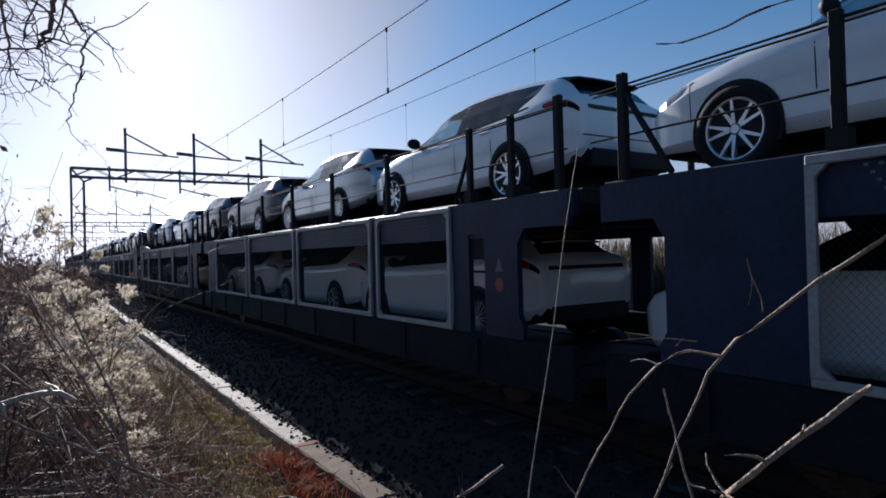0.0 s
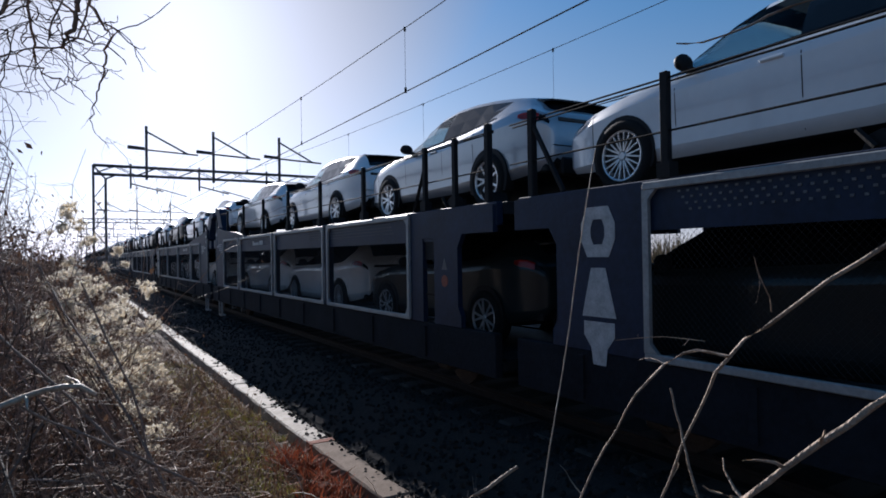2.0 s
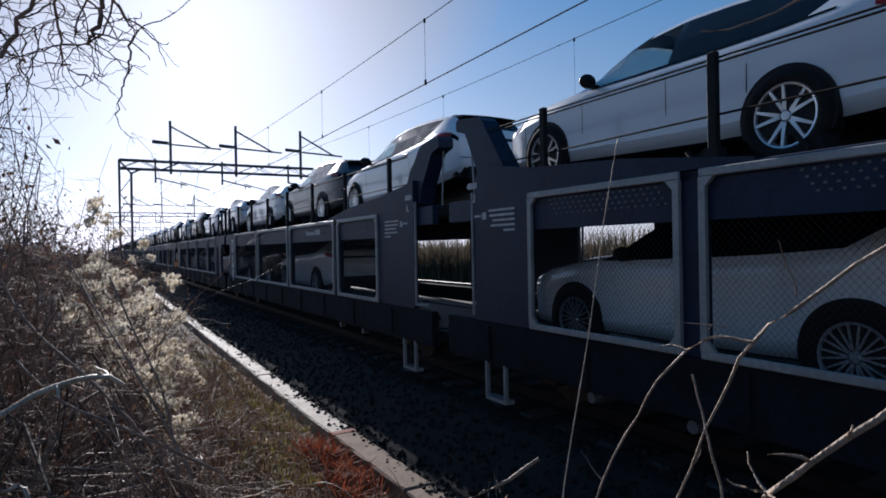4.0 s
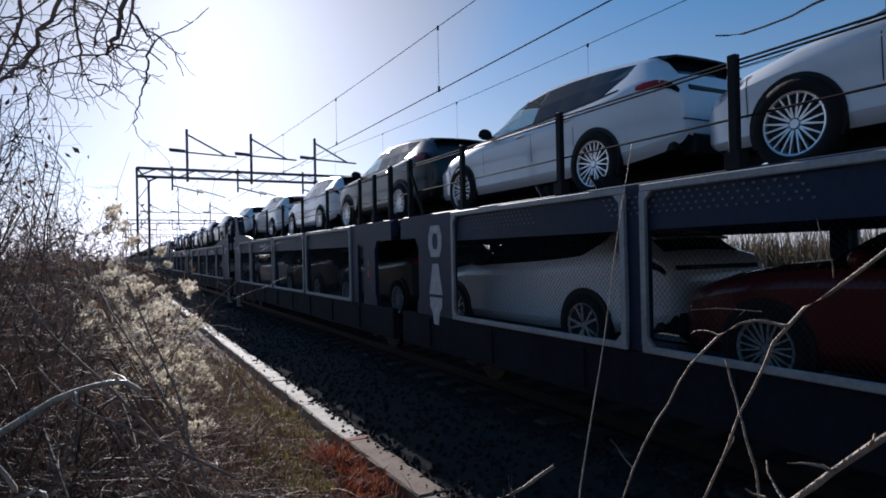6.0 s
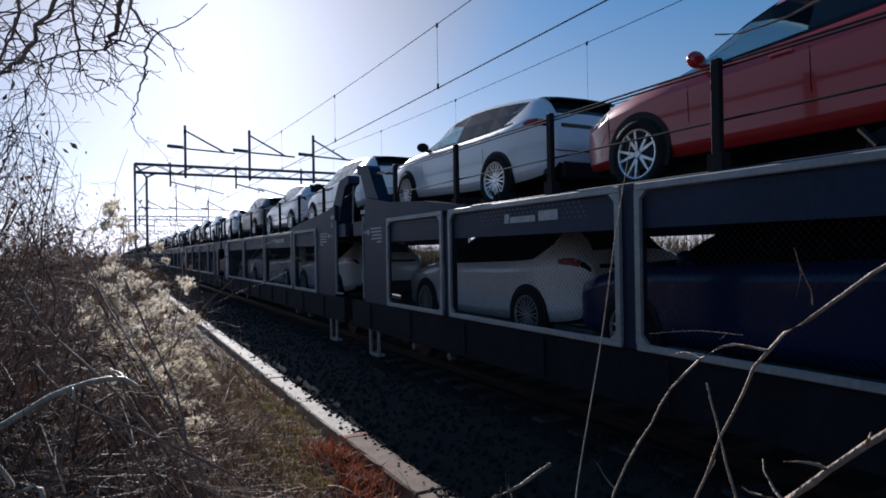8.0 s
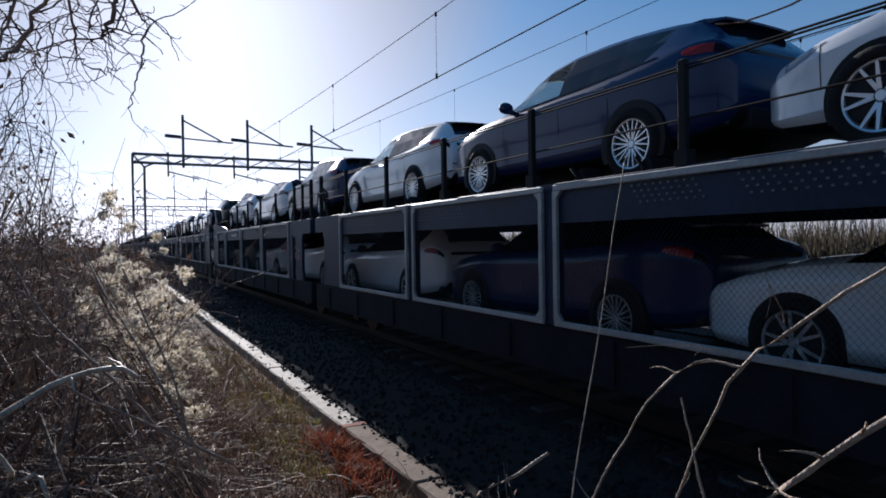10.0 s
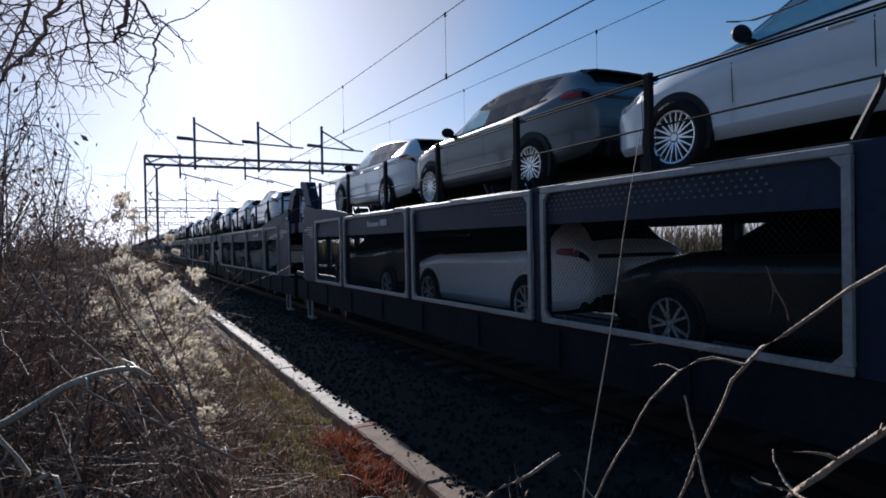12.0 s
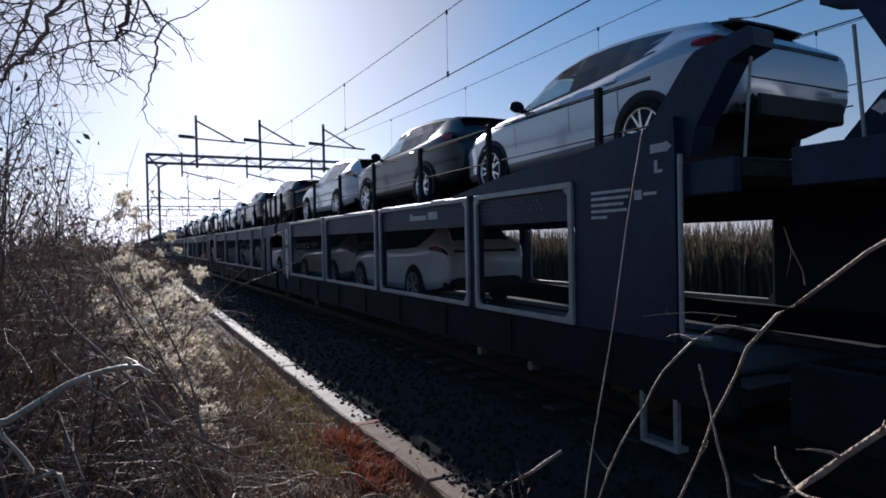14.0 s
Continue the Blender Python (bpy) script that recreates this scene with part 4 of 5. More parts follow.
for k in range(-13, 23):
    q0 = -1.5 + PITCH * k
    front = "T" if k in TOWERS else "C"
    rear = "T" if k + 1 in TOWERS else "C"
    order = "n" if front == "T" or k in (3, 16) else "w"
    key = (order, front, rear, EMBLEM.get(k, 0))
    start = pose(RAILX, -q0, 0)
    if key not in units:
        units[key] = unit(*key)
        u = units[key]
        u.matrix_basis = start
    else:
        u = copy_thing(units[key], start)
    MOVING.append((u, RAILX, -q0, 0.0, 0.0))
    rel_u = (-0.5, 4.55, 9.45) if front == "T" else (-0.78, 4.05, 8.82)
    if k == 18:
        rel_u = (-0.02, 4.6, 9.45)
    rel_l = (0.0, 4.5, 9.35) if front == "T" else (-0.98, 3.75, 8.2)
    if rear == "T":
        rel_l = (rel_l[0], rel_l[1] - 0.3, rel_l[2] - 0.3)
    cu = UPPER.get(k) or "".join(rng.choice("wwwsdgn") for _ in range(3))
    cl = LOWER.get(k) or "".join(rng.choice("wwsd") for _ in range(3))
    for deck, cols, rel in ((2.256, cu, rel_u), (0.586, cl, rel_l)):
        if deck < 1 and k < -4:
            continue
        for i, ch in enumerate(cols):
            if ch == "-":
                continue
            kind = {"d": "suv", "g": "suv", "n": "suv", "R": "hatch"}.get(ch) or rng.choice(["estate", "estate", "hatch"])
            if deck < 1 and kind == "suv":
                kind = "hatch"
            style = rng.choice((0, 0, 1))
            dz = tilt = 0.0
            if deck > 1 and ((front == "T" and i == 0) or (rear == "T" and i == 2)):
                dz, tilt = (0.1, 1.9) if i == 0 else (0.035, -1.1)
            src = car(kind, ch, style, k > -3 and deck > 1)
            yy = -(q0 + rel[i] + rng.uniform(-0.05, 0.05))
            m = pose(RAILX + rng.uniform(-.03, .03), yy, deck + dz, tilt)
            if src in [a[0] for a in MOVING]:
                src = copy_thing(src, m)
            src.matrix_basis = m
            MOVING.append((src, m.translation.x, yy, deck + dz, tilt))


# ------------------------------------------------------------------ vegetation
def shrub(name, label, category, seed, n, zone, height, length, r0, bark, leaves=0, fluff=0, leafmat=None, side=5, upright=0.5, group="", spread=9.0):
    """A thicket: many crooked stems out of the ground, each with side twigs, with withered leaves or tufts of seed fluff."""
    rg = random.Random(seed)
    ob = tagged(new(name), label=label, category=category, group=group)
    paths, tips = [], []
    for i in range(n):
        x, y = rg.uniform(zone[0], zone[1]), rg.uniform(zone[2], zone[3])
        p = Vector((x, y, terrain(x, y) - 0.05))
        h = height(x, y) * rg.uniform(0.55, 1.05)
        if h < 0.12:
            continue
        d = Vector((rg.uniform(-1, 1), rg.uniform(-1, 1), upright * 2 + 0.3))
        main = wander(rg, p, d, h * length * rg.uniform(0.9, 1.3), r0 * rg.uniform(0.5, 1.2), 9, 0.3, 0.05, 0.25)
        main = [(Vector((q.x, q.y, min(q.z, terrain(q.x, q.y) + 1.12 * height(q.x, q.y) + 0.12))), r) for q, r in main]
        if max(q.x / q.y for q, r in main) > spread:
            continue
        paths.append(main)
        for j in range(side):
            q, r = main[rg.randint(2, 9)]
            tw = wander(rg, q, (rg.uniform(-1, 1), rg.uniform(-1, 1), rg.uniform(-0.5, 0.9)), rg.uniform(0.15, 0.5), max(r * 0.5, 0.002), 5, 0.3, 0.05, 0.4)
            if tw[-1][0].x / tw[-1][0].y > spread + 0.03:
                continue
            paths.append(tw)
            tips += [tw[-1][0], tw[3][0]]
    V, Fc = twigs(paths, 3)
    raw("stem_tangle", V, Fc, bark, ob, kind="stuff")
    if leaves:
        V, Fc = [], []
        for i in range(leaves):
            c = rg.choice(tips) + Vector((rg.gauss(0, .05), rg.gauss(0, .05), rg.gauss(0, .05)))
            q = Euler((rg.uniform(0, 6), rg.uniform(0, 6), rg.uniform(0, 6))).to_matrix()
            s = rg.uniform(0.014, 0.036) * (2.2 if c.y > 16 else 0.45 if c.y < 3.2 else 0.7)
            b = len(V)
            for a in ((-1, 0, 0), (0, -.5, .15), (1.1, 0, -.1), (0, .5, .15)):
                V.append(c + q @ (Vector(a) * s))
            Fc += [(b, b + 1, b + 3), (b + 1, b + 2, b + 3)]
        raw("withered_foliage", V, Fc, leafmat or DARKLEAF, ob, kind="stuff")
    if fluff:
        V, Fc = [], []
        edge = [q for q in tips if -0.035 < q.x / q.y + rg.gauss(0, 0.014) < 0.11 and q.z > terrain(q.x, q.y) + 0.35] or tips
        hubs = [rg.choice(edge) for _ in range(max(8, fluff // 13))]
        for i in range(fluff):
            c = hubs[i % len(hubs)] + Vector((rg.gauss(0, .032), rg.gauss(0, .032), rg.gauss(0, .026)))
            R_ = rg.uniform(0.022, 0.045)
            for j in range(16):
                d = Vector((rg.gauss(0, 1), rg.gauss(0, 1), rg.gauss(0, 1))).normalized()
                u = d.orthogonal().normalized() * R_ * 0.22
                b = len(V)
                V += [c + d * R_ * 0.1 - u, c + d * R_ * 0.1 + u, c + d * R_ * rg.uniform(.8, 1.3) + u * 0.5]
                Fc.append((b, b + 1, b + 2))
        raw("seed_fluff", V, Fc, FLUFF, ob, "pale fluffy seed heads", kind="stuff")
    return ob


def h_near(x, y):
    return max(0.1, float(np.interp(x, (-3.2, -0.9, -0.5, -0.2, 0.15, 0.5), (2.5, 2.3, 1.95, 1.5, 0.75, 0.25)))) * float(np.interp(y, (1.3, 2.4, 6), (0.35, 0.8, 1.1)))


def h_far(x, y):
    return max(0.1, float(np.interp(x, (-2.5, -0.6, 0.35, 1.15, 1.6), (2.5, 2.25, 1.6, 0.5, 0.15)))) + 0.2 * noise.noise(Vector((x, y * .7, 3)))


shrub("bramble_thicket", "dense brown leafless bramble thicket on the verge", "bush", 21, 760, (-2.6, 0.2, 2.5, 5.4), h_near, 1.2, 0.010, BARK, leaves=4200, side=7)
shrub("bramble_thicket", "low tangle of brown dead bramble canes", "bush", 22, 330, (-1.4, 1.0, 1.9, 4.6), lambda x, y: 0.32 + 0.25 * max(0, -x) + 0.1 * noise.noise(Vector((x * 2, y * 2, 1))), 1.7, 0.006, BARK, leaves=900, side=6, upright=0.15)
shrub("clematis_bush", "wild clematis covered with pale fluffy seed heads", "bush", 23, 300, (-1.6, 1.25, 5.2, 9.0), h_far, 1.25, 0.006, BARK, leaves=2600, fluff=2300, side=7, group="clematis bushes")
shrub("clematis_bush", "wild clematis with fluffy seed heads along the verge", "bush", 24, 300, (-2.2, 1.2, 9.0, 16), h_far, 1.25, 0.007, BARK, leaves=2400, fluff=1400, side=6, group="clematis bushes")
shrub("hedge", "brown leafless hedge along the railway verge", "hedge", 25, 800, (-4, 1.1, 16, 40), lambda x, y: 2.2 + 0.4 * noise.noise(Vector((x, y * .4, 3))) if x < 0.4 else 1.1, 1.2, 0.014, BARK, leaves=16000, fluff=300, side=6)
shrub("weed_stalks", "tall thin dry weed stalks with dark seed heads", "weeds", 26, 46, (-1.3, 0.5, 5.5, 9.5), lambda x, y: 3.0, 1.0, 0.008, BARK, leaves=160, side=6, upright=2.2)
shrub("hawthorn_shrub", "leafless thorny shrub against the sky", "bush", 27, 66, (-1.1, -0.4, 3.2, 4.4), lambda x, y: 3.3 - 0.8 * max(0, x + 0.8), 1.15, 0.008, BARK, leaves=120, side=20, upright=1.5, spread=-0.055)

shrub("bramble_thicket", "small brown dead bramble tuft by the camera", "bush", 28, 60, (0.75, 1.3, 0.75, 1.5), lambda x, y: 1.22, 1.1, 0.004, BARK, leaves=500, side=7, upright=1.5)

def h_mound(x, y):
    return max(0.2, 1.8 + y * float(np.interp(x / y, (-0.3, -0.155, -0.06, 0.0, 0.06), (0.22, 0.15, 0.02, -0.12, -0.3))))


shrub("bramble_thicket", "tall brown mound of tangled dead brambles", "bush", 30, 520, (-1.6, -0.15, 3.0, 4.8), h_mound, 1.25, 0.007, BARK, leaves=2600, side=8, upright=0.9, spread=-0.045)
shrub("bramble_thicket", "pale dry bramble canes caught in the brown tangle", "bush", 29, 95, (-1.2, 1.0, 1.9, 4.4), lambda x, y: 0.55 + 0.3 * max(0, -x), 1.5, 0.0055, PALE_BARK, side=3, upright=0.2)

# bare tree leaning over the verge
rg = random.Random(31)
tree = tagged(new("bare_tree"), label="bare winter tree with crooked drooping twigs", category="tree")
base = Vector((-2.3, 3.7, terrain(-2.3, 3.7) - 0.1))
tr = [(base, 0.13), (base + Vector((0.1, 0.0, 1.2)), 0.11), (base + Vector((0.35, -0.05, 2.4)), 0.09), (base + Vector((0.75, 0.0, 3.6)), 0.07), (base + Vector((1.0, 0.1, 5.0)), 0.04)]
V, Fc = twigs([tr], 10)
raw("trunk", V, Fc, BARK, tree, smooth=True)
limbs, small = [], []
for i in range(22):
    p = tr[2][0].lerp(tr[3][0], rg.uniform(0.1, 0.95))
    reach = rg.uniform(1.3, 2.5)
    d = Vector((1.0, rg.uniform(-0.4, 0.25), rg.uniform(0.0, 0.45)))
    L = wander(rg, p, d, reach, rg.uniform(0.007, 0.014), 18, 0.34, 0.045, 0.3)
    limbs.append(L)
    for j in range(11):
        q, r = L[rg.randint(4, 18)]
        tw = wander(rg, q, (rg.uniform(-.3, 1), rg.uniform(-1, 1), rg.uniform(-1.0, 0.5)), rg.uniform(0.2, 0.55), max(r * 0.5, 0.003), 9, 0.38, 0.05, 0.4)
        small.append(tw)
        for m_ in range(2):
            q2, r2 = tw[rg.randint(2, 6)]
            small.append(wander(rg, q2, (rg.uniform(-1, 1), rg.uniform(-1, 1), rg.uniform(-1, .3)), rg.uniform(0.08, 0.25), max(r2 * 0.7, 0.0025), 4, 0.35, 0.05, 0.5))
limbs = [[a for a in L if a[0].x < 0.12 + 0.1 * (a[0].z - 2.6)] for L in limbs]
small = [L for L in small if max(a[0].x for a in L) < 0.2]
for L in limbs:
    V, Fc = twigs([L], 6)
    raw("limb", V, Fc, BARK, tree, smooth=True)
for i in range(11):
    p = tr[2][0].lerp(tr[3][0], 0.25 + 0.05 * i)
    L = wander(rg, p, (1.0, rg.uniform(-0.25, 0.1), 0.05), 1.5 + 0.05 * i, 0.018, 20, 0.2, 0.02, 0.35)
    limbs.append(L)
    for j in range(11):
        q, r = L[min(20, int(5 + 15 * rg.random() ** 1.4))]
        tw = wander(rg, q, (rg.uniform(-.5, 1), rg.uniform(-.6, .6), rg.uniform(-1.1, 0.7)), rg.uniform(0.3, 0.7), rg.uniform(0.004, 0.007), 11, 0.42, 0.03, 0.4)
        small.append(tw)
        for m_ in range(3):
            q2, r2 = tw[rg.randint(2, 8)]
            small.append(wander(rg, q2, (rg.uniform(-1, 1), rg.uniform(-1, 1), rg.uniform(-.8, .8)), rg.uniform(0.1, 0.3), max(r2 * 0.7, 0.0028), 6, 0.4, 0.05, 0.5))
hanging = (
    (((0.28, 3.10, 3.97), (0.16, 3.14, 3.38), (0.08, 3.18, 2.86), (0.17, 3.22, 2.74), (0.14, 3.26, 2.63), (0.12, 3.30, 2.51), (0.08, 3.34, 2.37)), 0.00992, 0.0028),
    (((0.20, 3.00, 3.88), (0.10, 3.04, 3.19), (0.04, 3.08, 2.82), (0.01, 3.12, 2.71), (-0.03, 3.16, 2.64)), 0.01364, 0.0091),
    (((-0.28, 3.20, 3.68), (-0.18, 3.24, 3.20), (-0.15, 3.28, 2.76), (-0.13, 3.32, 2.59), (-0.02, 3.36, 2.53), (0.04, 3.40, 2.59)), 0.00868, 0.0028),
    (((-0.03, 3.00, 3.70), (-0.11, 3.04, 3.15), (-0.22, 3.08, 2.78), (-0.34, 3.12, 2.54), (-0.46, 3.16, 2.43), (-0.61, 3.20, 2.31)), 0.0124, 0.0063),
    (((0.08, 3.10, 2.83), (0.01, 3.14, 2.65), (-0.17, 3.18, 2.62), (-0.31, 3.22, 2.54)), 0.00496, 0.0025),
    (((-0.33, 3.10, 3.48), (-0.33, 3.14, 3.02), (-0.36, 3.18, 2.69), (-0.45, 3.22, 2.52), (-0.58, 3.26, 2.34)), 0.00992, 0.0042),
    (((-0.02, 3.05, 2.85), (-0.08, 3.09, 2.65), (-0.04, 3.13, 2.72), (-0.12, 3.17, 2.77), (-0.19, 3.21, 2.65)), 0.00434, 0.0025),
    (((-0.25, 3.10, 2.63), (-0.29, 3.14, 2.47), (-0.37, 3.18, 2.32), (-0.41, 3.22, 2.13)), 0.00372, 0.0025),
)
for pts, r0, r1 in hanging:
    P = [Vector(p) for p in pts]
    path, m_ = [], 5 * (len(P) - 1)
    for i in range(m_ + 1):
        f = i / m_ * (len(P) - 1)
        j = min(int(f), len(P) - 2)
        q = P[j].lerp(P[j + 1], f - j) + Vector((rg.gauss(0, .007), rg.gauss(0, .007), rg.gauss(0, .007)))
        path.append((q, r0 + (r1 - r0) * i / m_))
    V, Fc = twigs([path], 6)
    raw("limb", V, Fc, BARK, tree, smooth=True)
    for j in range(9):
        q, r = path[rg.randint(m_ // 3, m_)]
        tw = wander(rg, q, (rg.uniform(-1, .9), rg.uniform(-.5, .5), rg.uniform(-1.0, .6)), rg.uniform(0.1, 0.34), max(min(r * 0.6, 0.005), 0.003), 8, 0.55, 0.03, 0.5)
        small.append(tw)
        q2, r2 = tw[rg.randint(2, 6)]
        small.append(wander(rg, q2, (rg.uniform(-1, 1), rg.uniform(-.5, .5), rg.uniform(-1, .5)), rg.uniform(0.06, 0.18), r2 * 0.8, 5, 0.5, 0.02, 0.5))
V, Fc = twigs(small, 4)
raw("twig_tangle", V, Fc, BARK, tree, kind="stuff")


def blades(name, label, category, seed, n, zone, hgt, material, wid=0.004, lean=0.4, dens=None, z0=None):
    rg = random.Random(seed)
    V, Fc = [], []
    for i in range(n):
        x, y = rg.uniform(zone[0], zone[1]), zone[2] + (zone[3] - zone[2]) * rg.random() ** 1.5
        if dens and rg.random() > dens(x, y):
            continue
        h = hgt * rg.uniform(0.4, 1.2)
        p = Vector((x, y, terrain(x, y) - 0.02 if z0 is None else z0))
        d = Vector((rg.gauss(0, lean), rg.gauss(0, lean), 1)).normalized()
        a = rg.uniform(0, 6.28)
        u = Vector((math.cos(a), math.sin(a), 0)) * wid * rg.uniform(.6, 1.5)
        b = len(V)
        m_ = p + d * h * 0.55
        t = p + (d + Vector((d.x, d.y, -0.15)) * 0.7).normalized() * h
        V += [p - u, p + u, m_ + u * .8, m_ - u * .8, t]
        Fc += [(b, b + 1, b + 2, b + 3), (b + 3, b + 2, b + 4)]
    return tagged(raw(name, V, Fc, material), label=label, category=category, kind="stuff")


blades("dry_grass", "tangled dry brown grass on the verge", "grass", 41, 8500, (-0.4, 2.3, 1.8, 17), 0.24, DRYGRASS, 0.006, 0.8)
blades("dry_grass", "tangled dry brown grass on the verge", "grass", 48, 2600, (-3.5, 2.3, -7, 1.9), 0.2, DRYGRASS, 0.006, 0.8)
blades("dead_stalks", "thin dark dead plant stalks on the verge", "weeds", 42, 4500, (-0.2, 2.2, 2.2, 12), 0.38, DARKLEAF, 0.0045, 0.35)
blades("mossy_grass", "yellow-green grass tufts beside the concrete trough", "grass", 43, 5000, (1.2, 2.2, 5.6, 14), 0.16, GREENGRASS, 0.005, 0.6, lambda x, y: 1.0 if noise.noise(Vector((x * 2.2, y * 0.9, 7))) > -0.15 else 0.1)
blades("mossy_grass", "bright yellow-green moss and grass patch by the trough", "grass", 47, 2600, (1.75, 2.3, 7.7, 9.9), 0.12, GREENGRASS, 0.006, 0.6)
blades("red_dock_plants", "rusty red dried dock plants by the concrete trough", "weeds", 44, 1100, (1.8, 2.28, 5.1, 6.7), 0.3, REDPLANT, 0.009, 0.5, lambda x, y: 1.0 if noise.noise(Vector((x * 3, y * 1.6, 2))) > -0.12 else 0.05)
blades("reed_bank", "pale dry reeds standing beyond the far track", "reeds", 45, 26000, (16.2, 19.5, -8, 60), 2.5, REED, 0.035, 0.07)
blades("reed_bank", "pale dry reeds standing beyond the far track", "reeds", 46, 6000, (16.0, 19.5, 60, 200), 2.5, REED, 0.09, 0.07)

# fallen leaves on the verge
rg = random.Random(71)
V, Fc = [], []
for i in range(9000):
    x, y = rg.uniform(-0.6, 2.33), 1.6 + 13 * rg.random() ** 1.5 if i < 7000 else rg.uniform(-6, 1.6)
    c = Vector((x, y, terrain(x, y) + rg.uniform(0.004, 0.05)))
    q = Euler((rg.gauss(0, 0.6), rg.gauss(0, 0.6), rg.uniform(0, 6.3))).to_matrix()
    s = rg.uniform(0.018, 0.04)
    b = len(V)
    V += [c + q @ (Vector(a) * s) for a in ((-1, 0, 0.1), (-0.2, -.5, 0), (0.6, -.35, .1), (1.1, 0, .25), (0.5, .4, .1), (-.3, .5, 0))]
    Fc += [(b, b + 1, b + 5), (b + 1, b + 2, b + 4, b + 5), (b + 2, b + 3, b + 4)]
tagged(raw("leaf_litter", V, Fc, LITTER), label="curled brown and tan fallen leaves on the soil", category="leaves", kind="stuff")

# canes close to the lens
rg = random.Random(51)


def canes(name, label, curves, material, spurs=3):
    ob = tagged(new(name), label=label, category="branch")
    for pts, r0, r1 in curves:
        P = [Vector(p) for p in pts]
        path = []
        n = 14
        for i in range(n + 1):
            f = i / n * (len(P) - 1)
            j = min(int(f), len(P) - 2)
            t = f - j
            a, b, c, d = P[max(j - 1, 0)], P[j], P[j + 1], P[min(j + 2, len(P) - 1)]
            q = 0.5 * ((2 * b) + (c - a) * t + (2 * a - 5 * b + 4 * c - d) * t * t + (3 * b - a - 3 * c + d) * t ** 3)
            q += Vector((rg.gauss(0, 1), rg.gauss(0, 1), rg.gauss(0, 1))) * min(0.002, r0 * 0.45)
            path.append((q, (r0 + (r1 - r0) * i / n) * rg.uniform(0.88, 1.15)))
        V, Fc = twigs([path], 7)
        raw("cane", V, Fc, material, ob, smooth=True)
        for k in range(spurs):
            q, r = path[rg.randint(2, n - 1)]
            V, Fc = twigs([wander(rg, q, (rg.uniform(-1, .4), rg.uniform(-.5, .8), rg.uniform(-.8, .8)), rg.uniform(0.025, 0.08), r * 0.7, 4, 0.35, 0.0, 0.35)], 5)
            raw("spur", V, Fc, material, ob, smooth=True)
    return ob


SWAYING = canes("bramble_cane", "pale dry bramble cane swaying in the train's wind", [
    (((1.16, 0.48, 1.74), (1.12, 0.56, 1.67), (1.1, 0.68, 1.57), (1.05, 0.74, 1.5), (1.05, 0.8, 1.4), (1.02, 0.85, 1.26), (1.0, 0.93, 1.05)), 0.0042, 0.0024),
    (((1.05, 0.74, 1.5), (1.02, 0.82, 1.5), (0.97, 0.89, 1.42), (0.95, 0.95, 1.31), (0.9, 1.0, 1.17), (0.87, 1.03, 1.0)), 0.0028, 0.002),
    (((0.99, 0.83, 1.43), (0.99, 0.81, 1.35), (0.98, 0.79, 1.31), (0.99, 0.77, 1.21), (1.01, 0.77, 1.05)), 0.0022, 0.0026),
    (((0.907, 0.600, 1.693), (0.958, 0.620, 1.656), (1.000, 0.630, 1.621), (1.039, 0.650, 1.592)), 0.0006, 0.0013),
    (((0.963, 0.950, 1.514), (1.025, 0.880, 1.524), (1.058, 0.800, 1.521)), 0.0006, 0.001)], CANE, 2)
canes("bramble_cane", "thick pale dry cane close to the ground", [
    (((1.0, 0.41, 1.49), (0.95, 0.48, 1.42), (0.92, 0.54, 1.35), (0.9, 0.59, 1.29), (0.87, 0.66, 1.1), (0.84, 0.7, -0.3)), 0.0048, 0.005)], CANE, 5)
canes("bramble_cane", "pale broken cane leaning over the ballast", [
    (((0.93, 1.19, 1.18), (0.85, 1.23, 1.12), (0.77, 1.31, 1.05), (0.69, 1.38, 0.9), (0.6, 1.42, -0.25)), 0.004, 0.006)], CANE, 1)
canes("tall_stem", "thin upright dead grass stem", [
    (((1.55, 1.52, 2.06), (1.53, 1.58, 1.74), (1.47, 1.6, 1.35), (1.36, 1.58, 0.99), (1.25, 1.53, 0.6), (1.15, 1.5, -0.4)), 0.0016, 0.0032)], PALE_BARK, 0)
canes("bare_twig", "dark bare arching twig rooted beside the trough", [(((1.52, 1.16, 2.31), (1.55, 1.11, 2.3), (1.64, 1.05, 2.33), (1.73, 0.99, 2.38), (1.81, 0.91, 2.41), (1.91, 0.79, 2.45), (2.08, 0.6, 2.3), (2.15, 0.3, 1.2), (2.15, 0.15, -0.66)), 0.0022, 0.006)], BARK, 2)
canes("bramble_cane", "pale bent bramble cane in the thicket", [
    (((0.06, 2.18, 1.28), (0.01, 2.17, 1.32), (-0.11, 2.16, 1.31), (-0.22, 2.09, 1.27), (-0.32, 2.02, 1.22), (-0.42, 1.99, 1.18), (-0.6, 1.95, 0.3)), 0.007, 0.011),
    (((-0.32, 2.02, 1.21), (-0.24, 1.99, 1.08), (-0.16, 1.97, 0.98), (-0.05, 1.95, 0.0)), 0.006, 0.007)], PALE_BARK, 4)


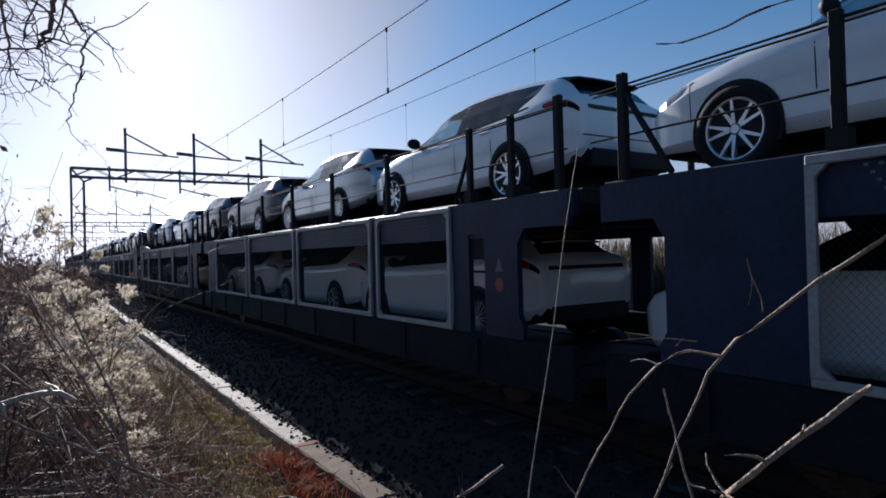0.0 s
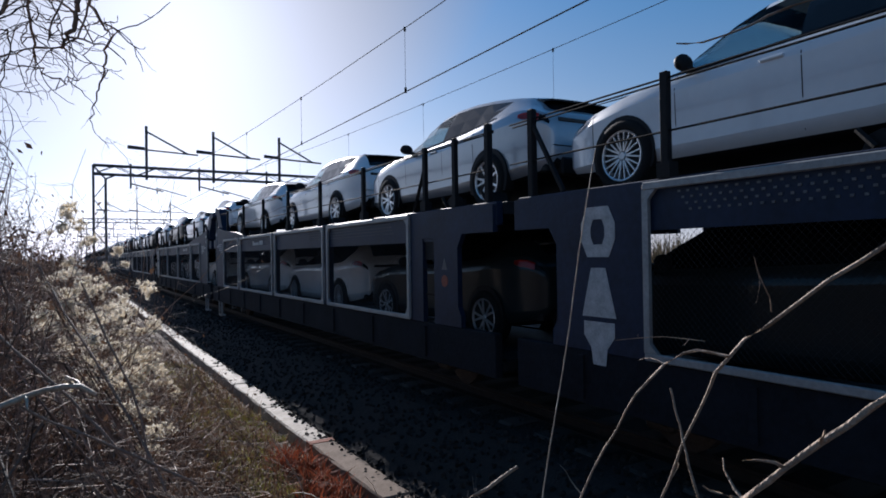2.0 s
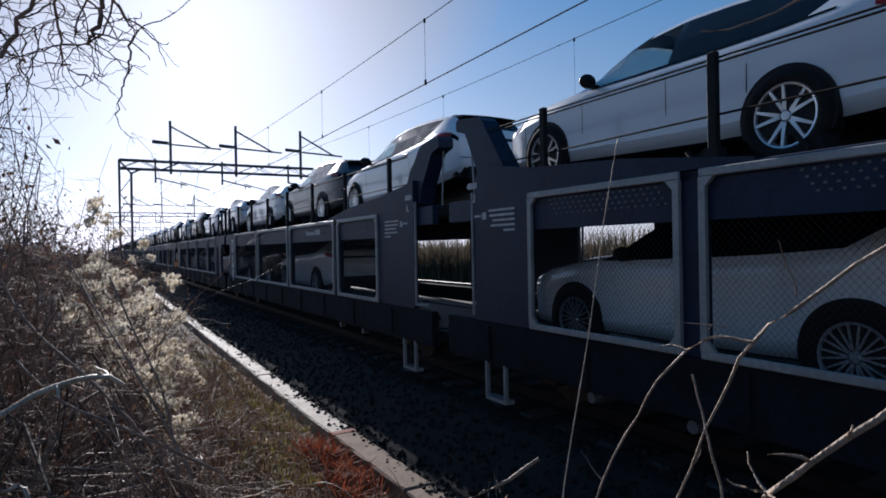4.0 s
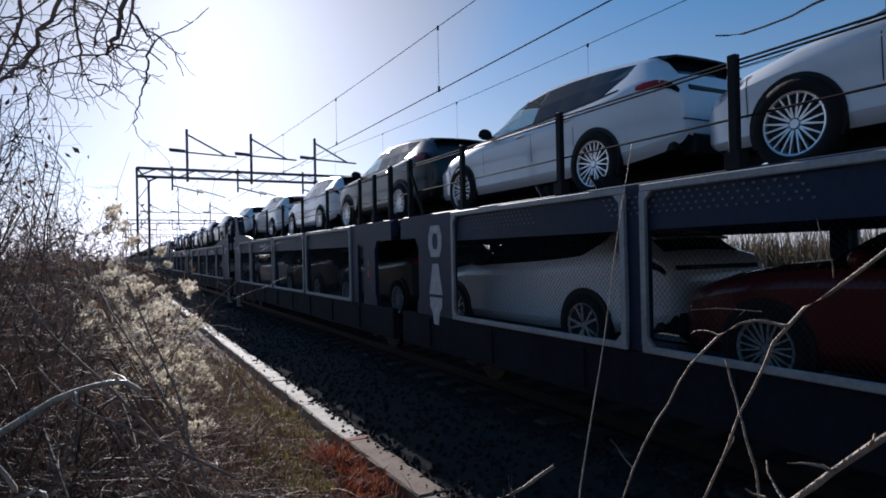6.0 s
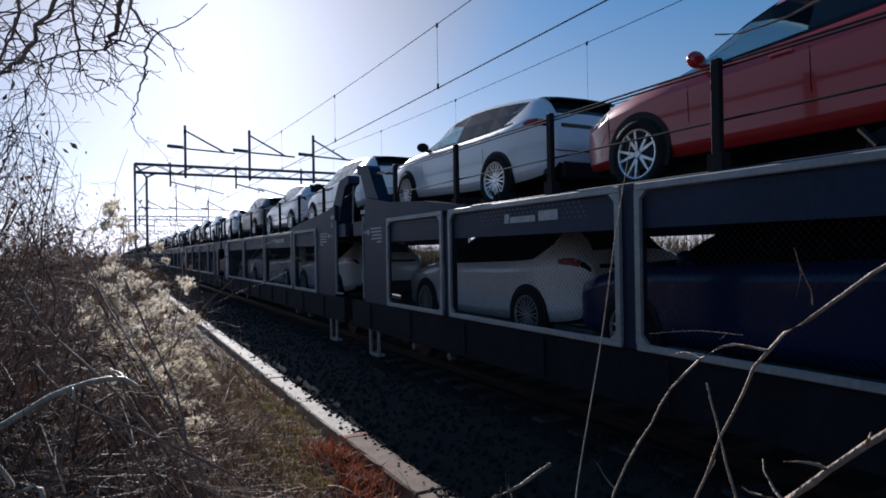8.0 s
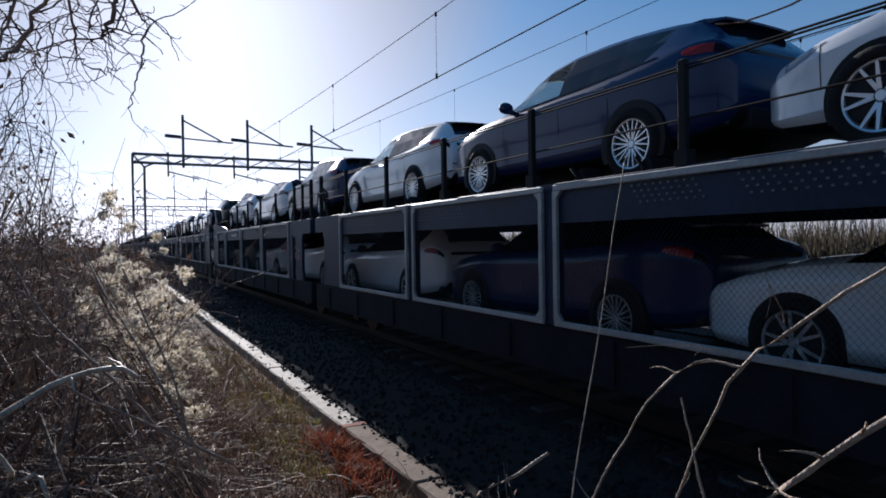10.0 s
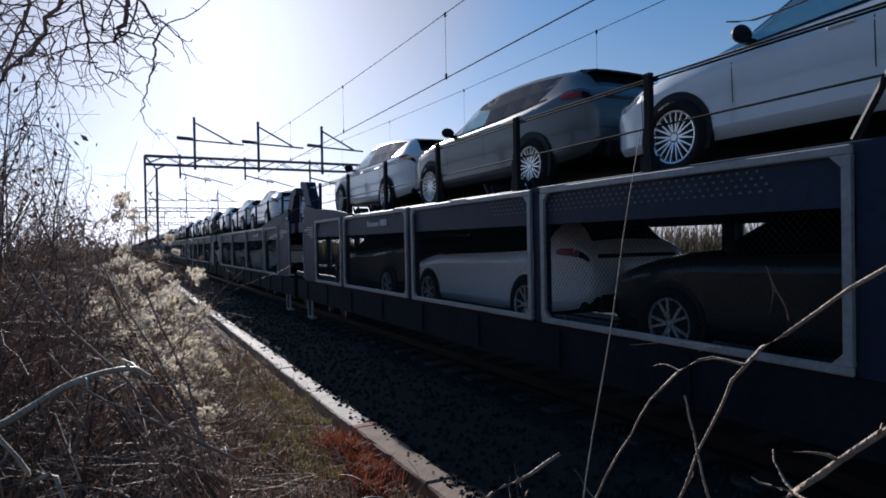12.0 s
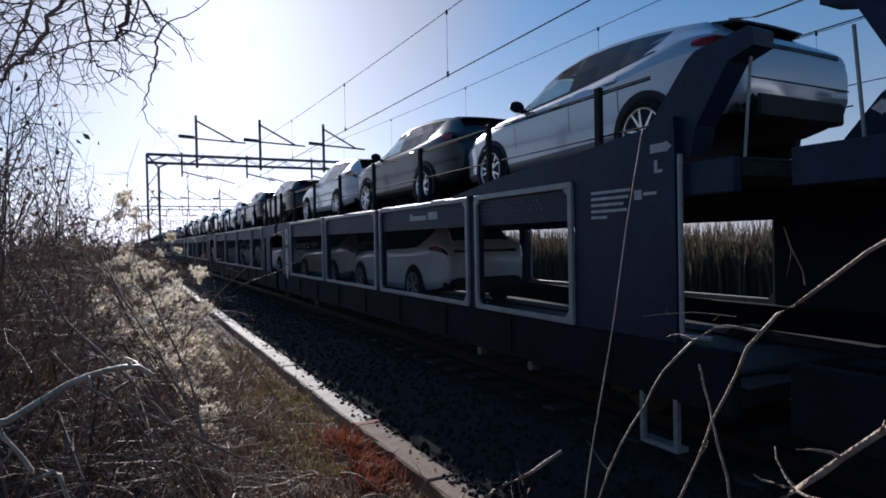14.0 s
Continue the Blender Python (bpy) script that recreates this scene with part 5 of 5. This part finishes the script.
canes("dead_stem", "dark bare dead stems leaning through the seed fluff", [
    (((-0.14, 3.60, 1.68), (-0.02, 3.30, 1.44), (0.12, 3.00, 1.20), (0.25, 2.80, 0.93), (0.32, 2.70, 0.76)), 0.004, 0.006),
    (((0.04, 3.40, 1.59), (0.14, 3.20, 1.33), (0.25, 3.00, 1.03), (0.28, 2.85, 0.72)), 0.004, 0.006),
    (((-0.38, 3.00, 1.67), (-0.23, 2.80, 1.42), (-0.04, 2.70, 1.22), (0.17, 2.60, 0.95)), 0.004, 0.006),
    (((-0.28, 2.70, 1.33), (-0.13, 2.60, 1.17), (0.09, 2.55, 1.04), (0.42, 2.60, 0.80)), 0.004, 0.006)], BARK, 5)

rg = random.Random(61)
for i in range(36):
    x, y = rg.uniform(-1.1, 1.3), rg.uniform(2.0, 5.2)
    z = terrain(x, y)
    a = rg.uniform(0, math.tau)
    h = 0.5 + 0.35 * max(0, -x) + rg.uniform(0, 0.25)
    L = rg.uniform(0.3, 0.55)
    dx, dy = math.cos(a) * L, math.sin(a) * L
    canes("bramble_cane", "arching pale dead bramble cane on the verge", [
        (((x - dx, y - dy, z - 0.05), (x - dx * 0.5, y - dy * 0.5, z + h * 0.75), (x, y, z + h), (x + dx * 0.6, y + dy * 0.6, z + h * 0.85), (x + dx * 1.2, y + dy * 1.2, z + h * 0.3)), rg.uniform(0.003, 0.006), 0.002)], PALE_BARK, 3)


# ------------------------------------------------------------------ what moves
def travelled(t):
    """Metres that the train has rolled after t seconds: it gathers a little speed."""
    return 23.6 * t - 0.95 * max(0.0, 1 - ((t - 7.3) / 6.8) ** 2) + 0.34 * max(0.0, 1 - t / 1.9) ** 1.5


SWAY = [(0.0, 0.049, -0.032, -0.011), (0.5, 0.027, -0.017, 0.030), (1.0, 0.021, -0.013, 0.015), (1.5, 0.005, -0.003, -0.043), (2.0, 0.034, -0.020, -0.004), (4.3, 0.033, -0.018, 0.015), (4.5, 0.062, -0.034, 0.052), (5.0, 0.052, -0.029, 0.032), (5.5, 0.029, -0.015, -0.016), (6.0, 0.062, -0.033, 0.052), (6.5, 0.012, -0.006, -0.029), (7.0, 0.005, -0.003, -0.030), (7.5, 0.017, -0.009, -0.009), (8.0, 0.033, -0.018, 0.004), (10.5, -0.012, 0.006, -0.051), (11.0, -0.011, 0.006, -0.005), (11.5, -0.032, 0.016, -0.063), (12.0, -0.023, 0.011, -0.039), (12.5, 0.004, -0.002, 0.001), (13.0, -0.006, 0.003, -0.010), (13.5, 0.017, -0.008, 0.026), (14.0, 0.000, 0.000, 0.017)]


def motions():
    for ob, x, y, z, tilt in MOVING:
        walk(ob, [(t, pose(x, y + travelled(t) + 0.0, z, tilt)) for t in (0.0, 0.5, 1.0, 1.5, 2.0, 4.0, 6.0, 8.0, 10.0, 12.0, 14.0)])
    walk(SWAYING, [(t, pose(dx, dy, dz)) for t, dx, dy, dz in SWAY])


motions()
